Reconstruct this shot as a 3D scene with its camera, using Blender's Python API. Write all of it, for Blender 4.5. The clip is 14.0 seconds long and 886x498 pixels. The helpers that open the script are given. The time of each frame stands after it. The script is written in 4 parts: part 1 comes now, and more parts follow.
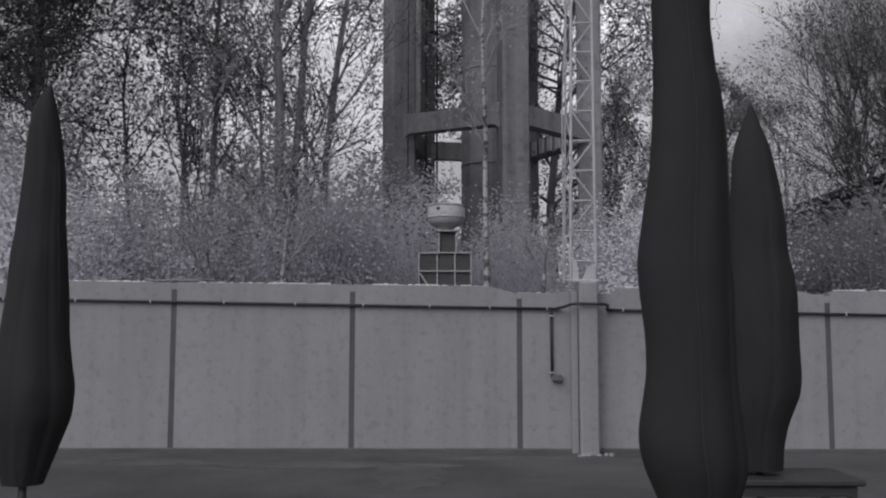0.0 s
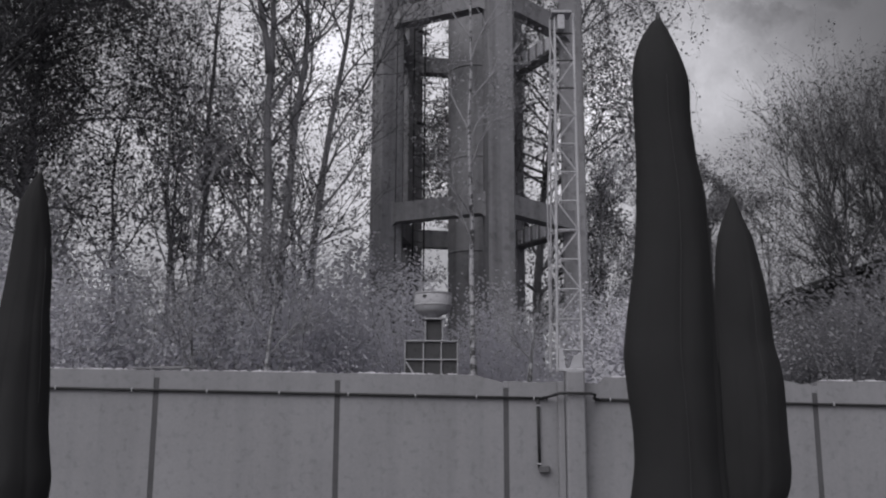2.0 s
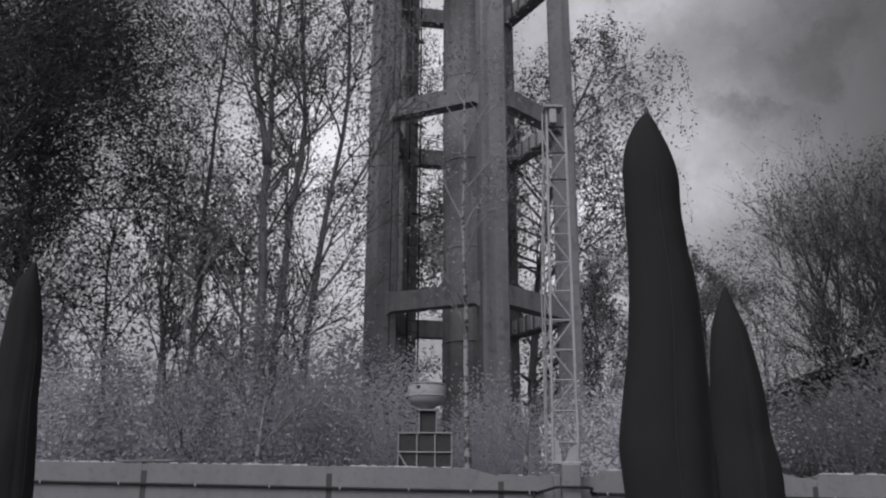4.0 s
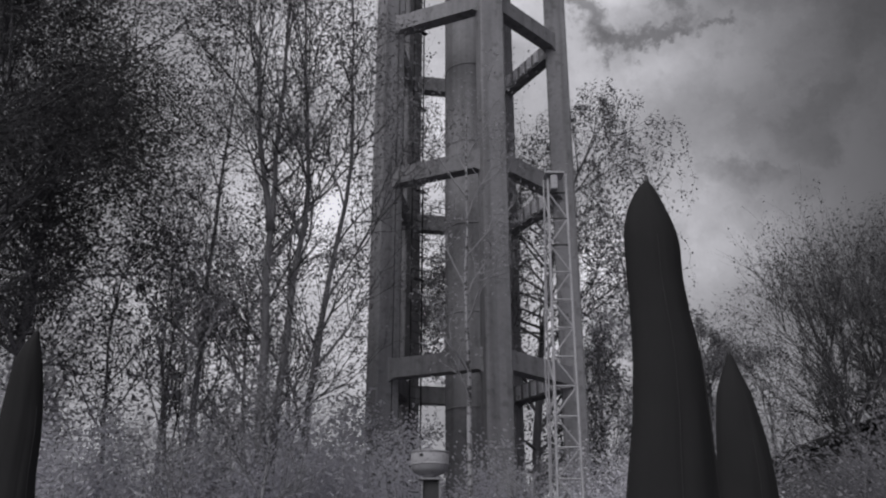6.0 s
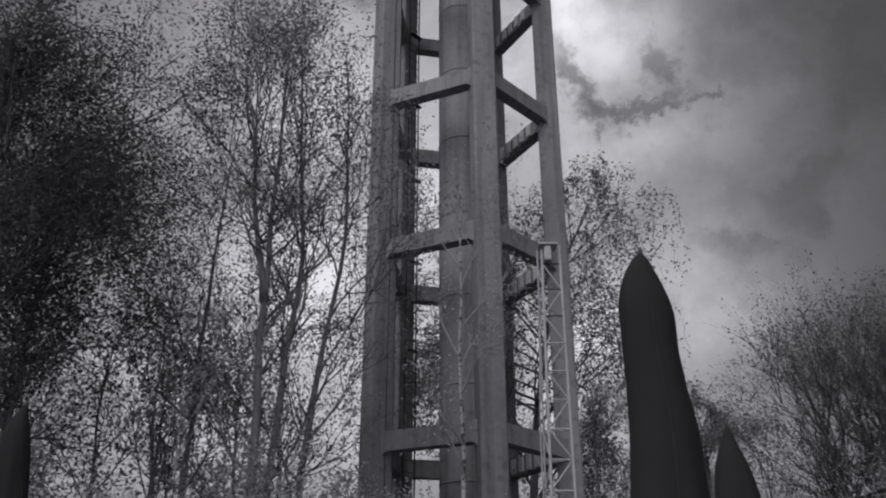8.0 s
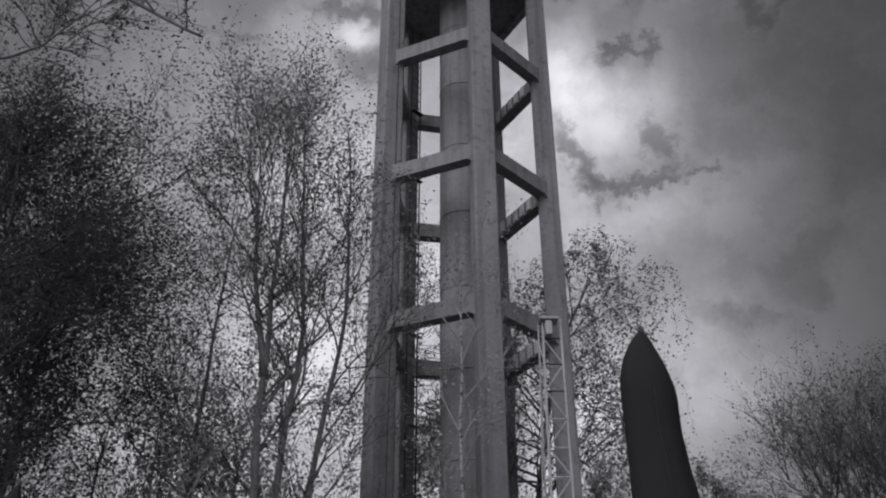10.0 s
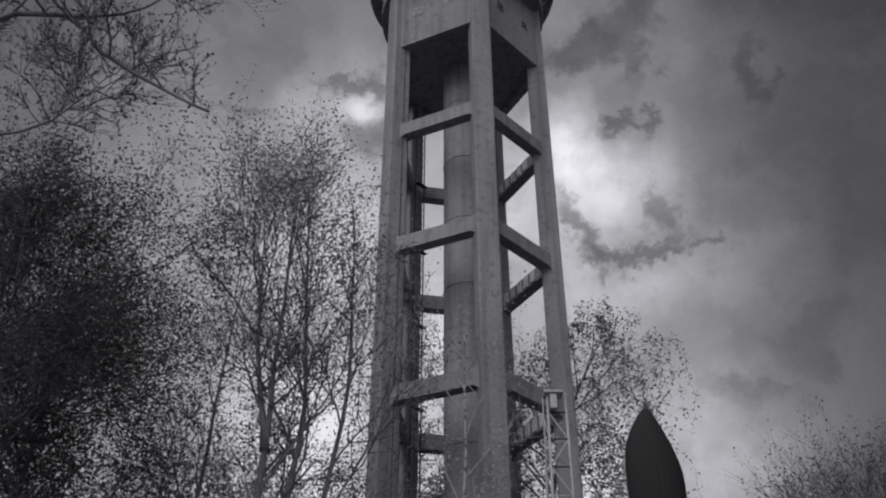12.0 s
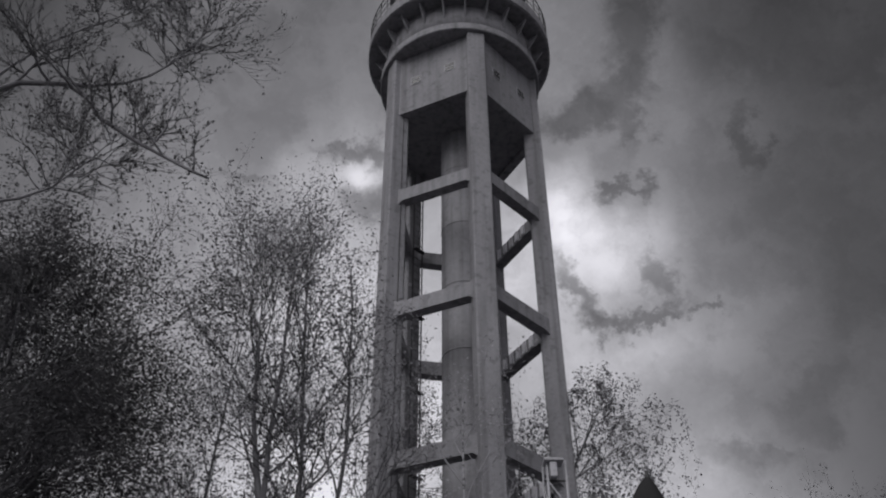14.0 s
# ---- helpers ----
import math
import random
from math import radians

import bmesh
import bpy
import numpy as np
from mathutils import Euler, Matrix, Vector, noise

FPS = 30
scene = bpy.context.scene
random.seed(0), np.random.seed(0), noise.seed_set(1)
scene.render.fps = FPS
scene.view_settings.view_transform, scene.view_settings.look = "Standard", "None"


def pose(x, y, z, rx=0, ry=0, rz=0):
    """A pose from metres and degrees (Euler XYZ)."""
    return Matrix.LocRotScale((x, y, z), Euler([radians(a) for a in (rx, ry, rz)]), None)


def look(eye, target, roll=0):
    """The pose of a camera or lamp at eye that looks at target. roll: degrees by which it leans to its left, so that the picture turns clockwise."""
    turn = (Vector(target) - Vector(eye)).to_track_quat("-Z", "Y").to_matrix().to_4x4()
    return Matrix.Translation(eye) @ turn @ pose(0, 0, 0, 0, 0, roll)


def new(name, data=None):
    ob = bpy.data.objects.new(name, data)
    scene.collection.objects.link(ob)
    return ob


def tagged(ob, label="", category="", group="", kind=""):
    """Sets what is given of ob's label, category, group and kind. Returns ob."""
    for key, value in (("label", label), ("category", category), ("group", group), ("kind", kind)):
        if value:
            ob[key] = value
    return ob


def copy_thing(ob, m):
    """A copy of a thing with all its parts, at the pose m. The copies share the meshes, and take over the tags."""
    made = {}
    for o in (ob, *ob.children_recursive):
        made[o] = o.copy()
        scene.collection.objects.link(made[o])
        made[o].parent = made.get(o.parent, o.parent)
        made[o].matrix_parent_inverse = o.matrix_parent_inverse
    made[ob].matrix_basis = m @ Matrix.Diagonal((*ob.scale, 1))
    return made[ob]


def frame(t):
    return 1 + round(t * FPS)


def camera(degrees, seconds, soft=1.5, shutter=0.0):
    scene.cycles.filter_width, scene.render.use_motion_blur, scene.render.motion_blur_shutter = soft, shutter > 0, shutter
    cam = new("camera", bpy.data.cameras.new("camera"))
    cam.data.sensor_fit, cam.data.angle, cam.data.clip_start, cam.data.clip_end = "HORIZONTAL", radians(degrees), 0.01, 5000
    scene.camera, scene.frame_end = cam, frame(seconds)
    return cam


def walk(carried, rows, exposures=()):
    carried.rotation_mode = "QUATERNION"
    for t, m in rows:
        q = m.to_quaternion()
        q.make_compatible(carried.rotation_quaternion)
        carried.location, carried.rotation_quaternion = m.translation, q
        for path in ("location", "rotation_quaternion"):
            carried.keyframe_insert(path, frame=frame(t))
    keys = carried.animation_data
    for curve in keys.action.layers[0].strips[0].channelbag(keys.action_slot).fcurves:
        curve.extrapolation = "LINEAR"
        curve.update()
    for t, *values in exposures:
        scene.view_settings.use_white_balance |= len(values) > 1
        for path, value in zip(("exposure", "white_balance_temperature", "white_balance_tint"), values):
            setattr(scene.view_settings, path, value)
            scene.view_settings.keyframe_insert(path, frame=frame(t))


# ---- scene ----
# ---- camera and walk ----
EYE_H = 1.6
cam = camera(53.0, 14.0, soft=2.15)
# time, yaw, pitch, roll, and the small sway of the eye
WAY = [
    (0.0, 0.00, 5.00, 0.06, -0.000, 0.000, -0.000), (0.5, -0.36, 6.08, 0.01, 0.006, -0.002, -0.005), (1.0, -0.63, 7.66, 0.04, -0.001, -0.001, 0.002),
    (1.5, -0.80, 9.31, 0.20, -0.003, -0.004, 0.002), (2.0, -0.87, 10.65, 0.20, -0.001, -0.011, 0.003), (2.5, -0.97, 12.25, 0.19, 0.003, -0.015, 0.002),
    (3.0, -1.18, 14.05, 0.31, 0.006, -0.016, 0.001), (5.5, -1.13, 19.23, 0.01, 0.001, -0.025, 0.009), (6.0, -1.03, 20.61, 0.02, 0.004, -0.030, 0.012),
    (6.5, -1.15, 21.92, -0.03, 0.002, -0.032, 0.015), (7.0, -1.39, 23.53, -0.06, 0.001, -0.033, 0.015), (7.5, -1.46, 24.26, -0.15, 0.002, -0.031, 0.017),
    (8.0, -1.47, 25.16, -0.17, 0.000, -0.033, 0.016), (10.5, -1.40, 31.15, -0.17, 0.007, -0.043, 0.048), (11.0, -1.22, 32.49, -0.23, 0.010, -0.039, 0.059),
    (11.5, -1.13, 33.72, 0.10, 0.014, -0.035, 0.056), (12.0, -1.10, 34.44, -0.02, 0.018, -0.034, 0.060), (12.5, -1.19, 35.80, 0.11, 0.017, -0.030, 0.062),
    (13.0, -1.25, 36.60, -0.02, 0.018, -0.028, 0.065), (13.5, -1.25, 37.51, -0.03, 0.015, -0.024, 0.066), (14.0, -1.26, 38.66, -0.24, 0.022, -0.022, 0.067),
]
ROWS = [(t, pose(sx, sy, EYE_H + sz, 90 + p, 0, y) @ pose(0, 0, 0, 0, 0, r)) for t, y, p, r, sx, sy, sz in WAY]
walk(cam, ROWS, exposures=[(0.0, 0.0), (3.0, -0.17), (8.0, -0.36), (14.0, -0.36)])

# ---- world and sun ----
SUN_EL, SUN_AZ = radians(45), radians(-145)      # azimuth from +y towards +x
world = bpy.data.worlds.new("sky")
scene.world = world
world.use_nodes = True
wn, wl = world.node_tree.nodes, world.node_tree.links
wn.clear()


def wmath(op, a, b=None, c=None, clamp=False):
    n = wn.new("ShaderNodeMath")
    n.operation, n.use_clamp = op, clamp
    for i, s in enumerate((a, b, c)):
        if s is None:
            continue
        if isinstance(s, (int, float)):
            n.inputs[i].default_value = s
        else:
            wl.new(s, n.inputs[i])
    return n.outputs[0]


def wnoise(vec, scale, detail, rough=0.55):
    n = wn.new("ShaderNodeTexNoise")
    n.inputs["Scale"].default_value, n.inputs["Detail"].default_value, n.inputs["Roughness"].default_value = scale, detail, rough
    wl.new(vec, n.inputs["Vector"])
    return n


def wramp(value, lo, hi, a, b):
    n = wn.new("ShaderNodeMapRange")
    n.interpolation_type = "SMOOTHSTEP"
    for i, v in enumerate((lo, hi, a, b)):
        n.inputs[i + 1].default_value = v
    wl.new(value, n.inputs[0])
    return n.outputs[0]


sky = wn.new("ShaderNodeTexSky")
sky.sky_type, sky.sun_disc = "NISHITA", False
sky.sun_elevation, sky.sun_rotation = SUN_EL, SUN_AZ
bw = wn.new("ShaderNodeRGBToBW")
wl.new(sky.outputs[0], bw.inputs[0])
coord = wn.new("ShaderNodeTexCoord").outputs["Generated"]
warp = wnoise(coord, 7.0, 4.0, 0.55)
shift = wn.new("ShaderNodeVectorMath")
shift.operation = "MULTIPLY_ADD"
wl.new(warp.outputs["Color"], shift.inputs[0])
shift.inputs[1].default_value, shift.inputs[2].default_value = (0.085, 0.085, 0.085), (-0.0425, -0.0425, -0.0425)
ragged = wn.new("ShaderNodeVectorMath")
ragged.operation = "MULTIPLY_ADD"
wl.new(wnoise(coord, 24.0, 8.0, 0.7).outputs["Color"], ragged.inputs[0])
ragged.inputs[1].default_value, ragged.inputs[2].default_value = (0.10, 0.10, 0.10), (-0.05, -0.05, -0.05)
smooth = wn.new("ShaderNodeVectorMath")
wl.new(coord, smooth.inputs[0])
wl.new(shift.outputs[0], smooth.inputs[1])
warped = wn.new("ShaderNodeVectorMath")
wl.new(smooth.outputs[0], warped.inputs[0])
wl.new(ragged.outputs[0], warped.inputs[1])
# broad bright and grey cloud masses, then the ragged dark scraps below them
mass = wramp(wnoise(smooth.outputs[0], 2.9, 3.0, 0.45).outputs["Fac"], 0.40, 0.60, 0.0, 1.0)
fine = wramp(wnoise(warped.outputs[0], 8.0, 6.0, 0.55).outputs["Fac"], 0.3, 0.7, 0.78, 1.22)
bright = wmath("MULTIPLY", wmath("MULTIPLY_ADD", mass, 0.13, 0.38), fine)


def wdot(vec, axis, less):
    n = wn.new("ShaderNodeVectorMath")
    n.operation = "DOT_PRODUCT"
    wl.new(vec, n.inputs[0])
    n.inputs[1].default_value = axis
    return wmath("SUBTRACT", n.outputs["Value"], less)


def cloud(level, az, el, ra, rb, turn, gain, vec, soft):
    """A cloud at a bearing and height in degrees, ra by rb across, turned by so much; gain lightens or darkens it."""
    az, el, turn = radians(az), radians(el), radians(turn)
    c = Vector((math.sin(az) * math.cos(el), math.cos(az) * math.cos(el), math.sin(el)))
    right, up = Vector((math.cos(az), -math.sin(az), 0)), Vector((-math.sin(az) * math.sin(el), -math.cos(az) * math.sin(el), math.cos(el)))
    e1 = (right * math.cos(turn) + up * math.sin(turn)) / radians(ra)
    e2 = (up * math.cos(turn) - right * math.sin(turn)) / radians(rb)
    u, v = wdot(vec, e1, e1.dot(c)), wdot(vec, e2, e2.dot(c))
    d = wmath("SQRT", wmath("MULTIPLY_ADD", u, u, wmath("MULTIPLY", v, v)))
    return wmath("MULTIPLY", level, wmath("MULTIPLY_ADD", wramp(d, soft, 1.35, 1.0, 0.0), gain, 1.0))


# bearing, height, half width, half height, turn, gain
GLOWS = [
    (14.9, 38.2, 4.4, 3.0, 0, 0.95), (11.6, 40.9, 2.2, 2.6, 0, 0.65), (-6.4, 43.2, 1.5, 1.0, 0, 0.80), (-9.4, 33.9, 5.5, 4.7, 0, 0.35),
    (6.5, 37.1, 4.0, 4.7, 0, 0.40), (22.4, 48.2, 2.2, 4.0, 0, 0.20), (15.6, 30.6, 5.5, 2.0, 15, 0.30), (-7.5, 24.0, 6.2, 5.5, 0, 0.85),
    (0.2, 26.0, 3.3, 7.0, 0, 0.85), (10.5, 17.0, 4.2, 6.5, 0, 1.00), (18.0, 21.0, 7.5, 5.0, 8, 0.65), (-4.3, 15.5, 10.5, 5.0, 0, 0.95),
    (-16.0, 16.2, 5.5, 3.3, 0, 0.30), (12.0, 29.7, 5.5, 3.6, 0, 0.30),
]
SCRAPS = [
    (19.9, 51.1, 2.2, 2.7, 0, -0.50), (17.6, 47.9, 2.7, 1.6, 20, -0.45), (13.6, 46.1, 2.7, 1.3, 10, -0.50), (18.1, 45.2, 1.1, 1.5, 0, -0.40),
    (27.1, 42.5, 0.9, 2.0, -20, -0.40), (15.9, 41.2, 1.8, 0.6, 0, -0.45), (18.8, 41.1, 0.9, 0.9, 0, -0.45), (11.1, 35.7, 1.0, 2.4, 25, -0.55),
    (13.0, 33.6, 2.2, 1.0, 0, -0.55), (18.4, 36.3, 1.3, 1.5, -20, -0.45), (17.1, 34.1, 2.6, 0.6, 15, -0.50), (21.3, 34.1, 1.4, 0.5, 5, -0.40),
]
VEILS = [
    (-8.0, 44.6, 1.8, 0.7, 15, -0.50), (-4.9, 44.6, 1.1, 1.2, 0, -0.50), (-5.4, 41.2, 2.0, 1.5, 0, -0.45), (-14.6, 41.8, 1.5, 0.6, 0, -0.30),
    (21.3, 24.0, 2.7, 0.7, 0, -0.15), (26.0, 26.4, 3.3, 1.8, 20, -0.20), (22.0, 23.7, 4.0, 1.0, 0, -0.14), (21.7, 22.6, 4.4, 1.5, 10, -0.10),
    (-16.0, 50.0, 8.0, 5.5, 0, -0.12), (20.1, 41.1, 7.3, 7.3, 0, -0.12),
]
for row in GLOWS:
    bright = cloud(bright, *row, smooth.outputs[0], 0.15)
for row in SCRAPS:
    bright = cloud(bright, *row, warped.outputs[0], 0.35)
for row in VEILS:
    bright = cloud(bright, *row, warped.outputs[0], 0.35)
# dark lens edges put into the sky: dimmer to both sides and overhead
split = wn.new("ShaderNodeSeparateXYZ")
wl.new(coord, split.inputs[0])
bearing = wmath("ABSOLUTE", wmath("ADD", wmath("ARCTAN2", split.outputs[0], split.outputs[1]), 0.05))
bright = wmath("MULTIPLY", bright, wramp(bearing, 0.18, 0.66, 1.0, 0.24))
bright = wmath("MULTIPLY", bright, wramp(bearing, 0.9, 2.4, 1.0, 4.0))      # unseen sky behind the camera raised as added fill light
bright = wmath("MULTIPLY", bright, wramp(split.outputs[2], 0.60, 0.86, 1.0, 0.45))
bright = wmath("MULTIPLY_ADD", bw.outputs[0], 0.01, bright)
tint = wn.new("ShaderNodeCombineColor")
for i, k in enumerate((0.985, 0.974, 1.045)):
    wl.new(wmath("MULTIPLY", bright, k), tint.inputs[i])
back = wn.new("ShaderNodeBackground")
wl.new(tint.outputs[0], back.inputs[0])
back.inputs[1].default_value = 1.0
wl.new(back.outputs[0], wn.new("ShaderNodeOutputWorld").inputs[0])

sun = new("sun", bpy.data.lights.new("sun", "SUN"))
sun.data.energy, sun.data.angle, sun.data.color = 2.2, radians(55), (1.0, 0.985, 0.99)
sun.matrix_world = look((0, 0, 40), (0 - math.sin(SUN_AZ) * math.cos(SUN_EL) * 10, -math.cos(SUN_AZ) * math.cos(SUN_EL) * 10, 40 - math.sin(SUN_EL) * 10))


# ---- materials ----
def material(name, a, b, rough=0.85, big=0.6, small=14.0, bump=0.25, metal=0.0, spots=0.0, stretch=(1, 1, 1), leafy=False, vary=0.0, streak=0.0, cut=0.55):
    """A grey surface between the tones a and b, with large patches, fine grain, relief and dark specks or streaks."""
    m = bpy.data.materials.new(name)
    m.use_nodes = True
    n, l = m.node_tree.nodes, m.node_tree.links
    n.clear()
    out = n.new("ShaderNodeOutputMaterial")
    tc = n.new("ShaderNodeTexCoord")
    mp = n.new("ShaderNodeMapping")
    mp.inputs["Scale"].default_value = stretch
    l.new(tc.outputs["Object"], mp.inputs[0])

    def nz(scale, detail):
        q = n.new("ShaderNodeTexNoise")
        q.inputs["Scale"].default_value, q.inputs["Detail"].default_value, q.inputs["Roughness"].default_value = scale, detail, 0.6
        l.new(mp.outputs[0], q.inputs["Vector"])
        return q.outputs["Fac"]

    def mt(op, x, y, clamp=False):
        q = n.new("ShaderNodeMath")
        q.operation, q.use_clamp = op, clamp
        for i, s in enumerate((x, y)):
            if isinstance(s, (int, float)):
                q.inputs[i].default_value = s
            else:
                l.new(s, q.inputs[i])
        return q.outputs[0]

    def rg(x, lo, hi, u, v):
        q = n.new("ShaderNodeMapRange")
        for i, s in enumerate((lo, hi, u, v)):
            q.inputs[i + 1].default_value = s
        l.new(x, q.inputs[0])
        return q.outputs[0]

    patch, grain = nz(big, 4), nz(small, 6)
    fac = mt("ADD", rg(patch, 0.3, 0.7, 0.0, 0.6), rg(grain, 0.3, 0.7, 0.0, 0.4), True)
    if vary:
        if leafy:
            rnd = n.new("ShaderNodeNewGeometry").outputs["Random Per Island"]
        else:
            rnd = n.new("ShaderNodeObjectInfo").outputs["Random"]
        fac = mt("ADD", mt("MULTIPLY", fac, 1 - vary), mt("MULTIPLY", rnd, vary), True)
    tone = rg(fac, 0.0, 1.0, a, b)
    if spots:
        tone = mt("MULTIPLY", tone, rg(nz(small * 0.45, 5), cut, cut + 0.1, 1.0, 1.0 - spots))
    if streak:
        sp = n.new("ShaderNodeMapping")
        sp.inputs["Scale"].default_value = (5.0, 5.0, 0.22)
        l.new(tc.outputs["Object"], sp.inputs[0])
        q = n.new("ShaderNodeTexNoise")
        q.inputs["Scale"].default_value, q.inputs["Detail"].default_value = 1.0, 5.0
        l.new(sp.outputs[0], q.inputs["Vector"])
        tone = mt("MULTIPLY", tone, rg(q.outputs["Fac"], 0.45, 0.75, 1.0, 1.0 - streak))
    col = n.new("ShaderNodeCombineColor")
    for i, k in enumerate((0.982, 0.974, 1.04)):
        l.new(mt("MULTIPLY", tone, k), col.inputs[i])
    if leafy:
        d, t, mix = n.new("ShaderNodeBsdfDiffuse"), n.new("ShaderNodeBsdfTranslucent"), n.new("ShaderNodeMixShader")
        l.new(col.outputs[0], d.inputs[0])
        l.new(col.outputs[0], t.inputs[0])
        mix.inputs[0].default_value = 0.45
        l.new(d.outputs[0], mix.inputs[1])
        l.new(t.outputs[0], mix.inputs[2])
        l.new(mix.outputs[0], out.inputs[0])
        return m
    p = n.new("ShaderNodeBsdfPrincipled")
    l.new(col.outputs[0], p.inputs["Base Color"])
    l.new(rg(grain, 0.3, 0.7, rough - 0.08, min(1.0, rough + 0.08)), p.inputs["Roughness"])
    p.inputs["Metallic"].default_value = metal
    p.inputs["Specular IOR Level"].default_value = 0.3
    if bump:
        bp = n.new("ShaderNodeBump")
        bp.inputs["Strength"].default_value, bp.inputs["Distance"].default_value = bump, 0.01
        l.new(grain, bp.inputs["Height"])
        l.new(bp.outputs[0], p.inputs["Normal"])
    l.new(p.outputs[0], out.inputs[0])
    return m


CONCRETE = material("tower_concrete", 0.20, 0.34, 0.9, 0.35, 9.0, 0.3, spots=0.25, streak=0.35)
CONCRETE_PIPE = material("riser_concrete", 0.20, 0.34, 0.85, 0.3, 7.0, 0.2, spots=0.2, streak=0.4)
PANEL = material("wall_panel_concrete", 0.22, 0.30, 0.85, 0.8, 22.0, 0.25, spots=0.12, vary=0.15, streak=0.12)
JOINT = material("joint_filler", 0.07, 0.12, 0.95, 2.0, 30.0, 0.3)
MORTAR = material("broken_mortar", 0.58, 0.76, 0.95, 3.0, 40.0, 0.6, spots=0.2)
ASPHALT = material("worn_asphalt", 0.035, 0.12, 0.95, 0.55, 70.0, 0.6, spots=0.25)
PATCH = material("dusty_asphalt_patch", 0.05, 0.125, 0.95, 1.2, 50.0, 0.5, spots=0.3)
SOIL = material("soil", 0.05, 0.10, 0.95, 0.5, 18.0, 0.5)
CLOTH = material("dark_canvas", 0.016, 0.026, 0.9, 1.5, 90.0, 0.15)
PIPING = material("canvas_edging", 0.03, 0.042, 0.85, 3.0, 60.0, 0.1)
POLE = material("painted_pole", 0.05, 0.08, 0.5, 2.0, 30.0, 0.05, metal=0.4)
CABLE = material("dark_conduit", 0.02, 0.035, 0.5, 3.0, 40.0, 0.05)
CLIP = material("galvanised_clip", 0.45, 0.6, 0.45, 5.0, 50.0, 0.05, metal=0.3)
STEEL = material("galvanised_steel", 0.36, 0.52, 0.6, 2.0, 40.0, 0.1, metal=0.25, spots=0.25)
DARKSTEEL = material("dark_steel", 0.04, 0.08, 0.6, 2.0, 40.0, 0.1, metal=0.3)
SHEET = material("grey_sheet_metal", 0.10, 0.15, 0.7, 1.5, 25.0, 0.1, spots=0.2)
DARKPANEL = material("dark_painted_panel", 0.05, 0.08, 0.75, 1.5, 25.0, 0.1, spots=0.2)
TUB = material("painted_tub", 0.32, 0.44, 0.7, 1.5, 25.0, 0.15, spots=0.25)
BARK = material("dark_bark", 0.14, 0.27, 0.95, 1.2, 25.0, 0.8, stretch=(1, 1, 0.3))
BIRCH = material("birch_bark", 0.28, 0.42, 0.9, 1.5, 22.0, 0.4, spots=0.8, stretch=(1, 1, 1.6), cut=0.50)
TWIG = material("fine_twigs", 0.07, 0.13, 0.95, 2.0, 20.0, 0.3)
PALE_TWIG = material("pale_shrub_stems", 0.22, 0.36, 0.95, 2.0, 20.0, 0.3)
# pale as in near infrared; light the shrubs lack is put into the tone
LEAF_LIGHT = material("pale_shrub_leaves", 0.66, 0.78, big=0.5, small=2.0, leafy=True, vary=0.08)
LEAF_BIRCH = material("birch_leaves", 0.18, 0.32, big=0.7, small=5.0, leafy=True, vary=0.4)
LEAF_MID = material("mid_grey_leaves", 0.32, 0.46, big=0.5, small=2.0, leafy=True, vary=0.2)
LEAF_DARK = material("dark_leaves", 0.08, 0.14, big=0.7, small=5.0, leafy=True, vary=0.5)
PLASTER = material("house_plaster", 0.08, 0.13, 0.9, 0.7, 20.0, 0.2, streak=0.2)
ROOF = material("roof_tiles", 0.03, 0.055, 0.85, 1.0, 14.0, 0.4, spots=0.3)
GLASS = material("window_pane", 0.03, 0.05, 0.15, 1.0, 5.0, 0.0)


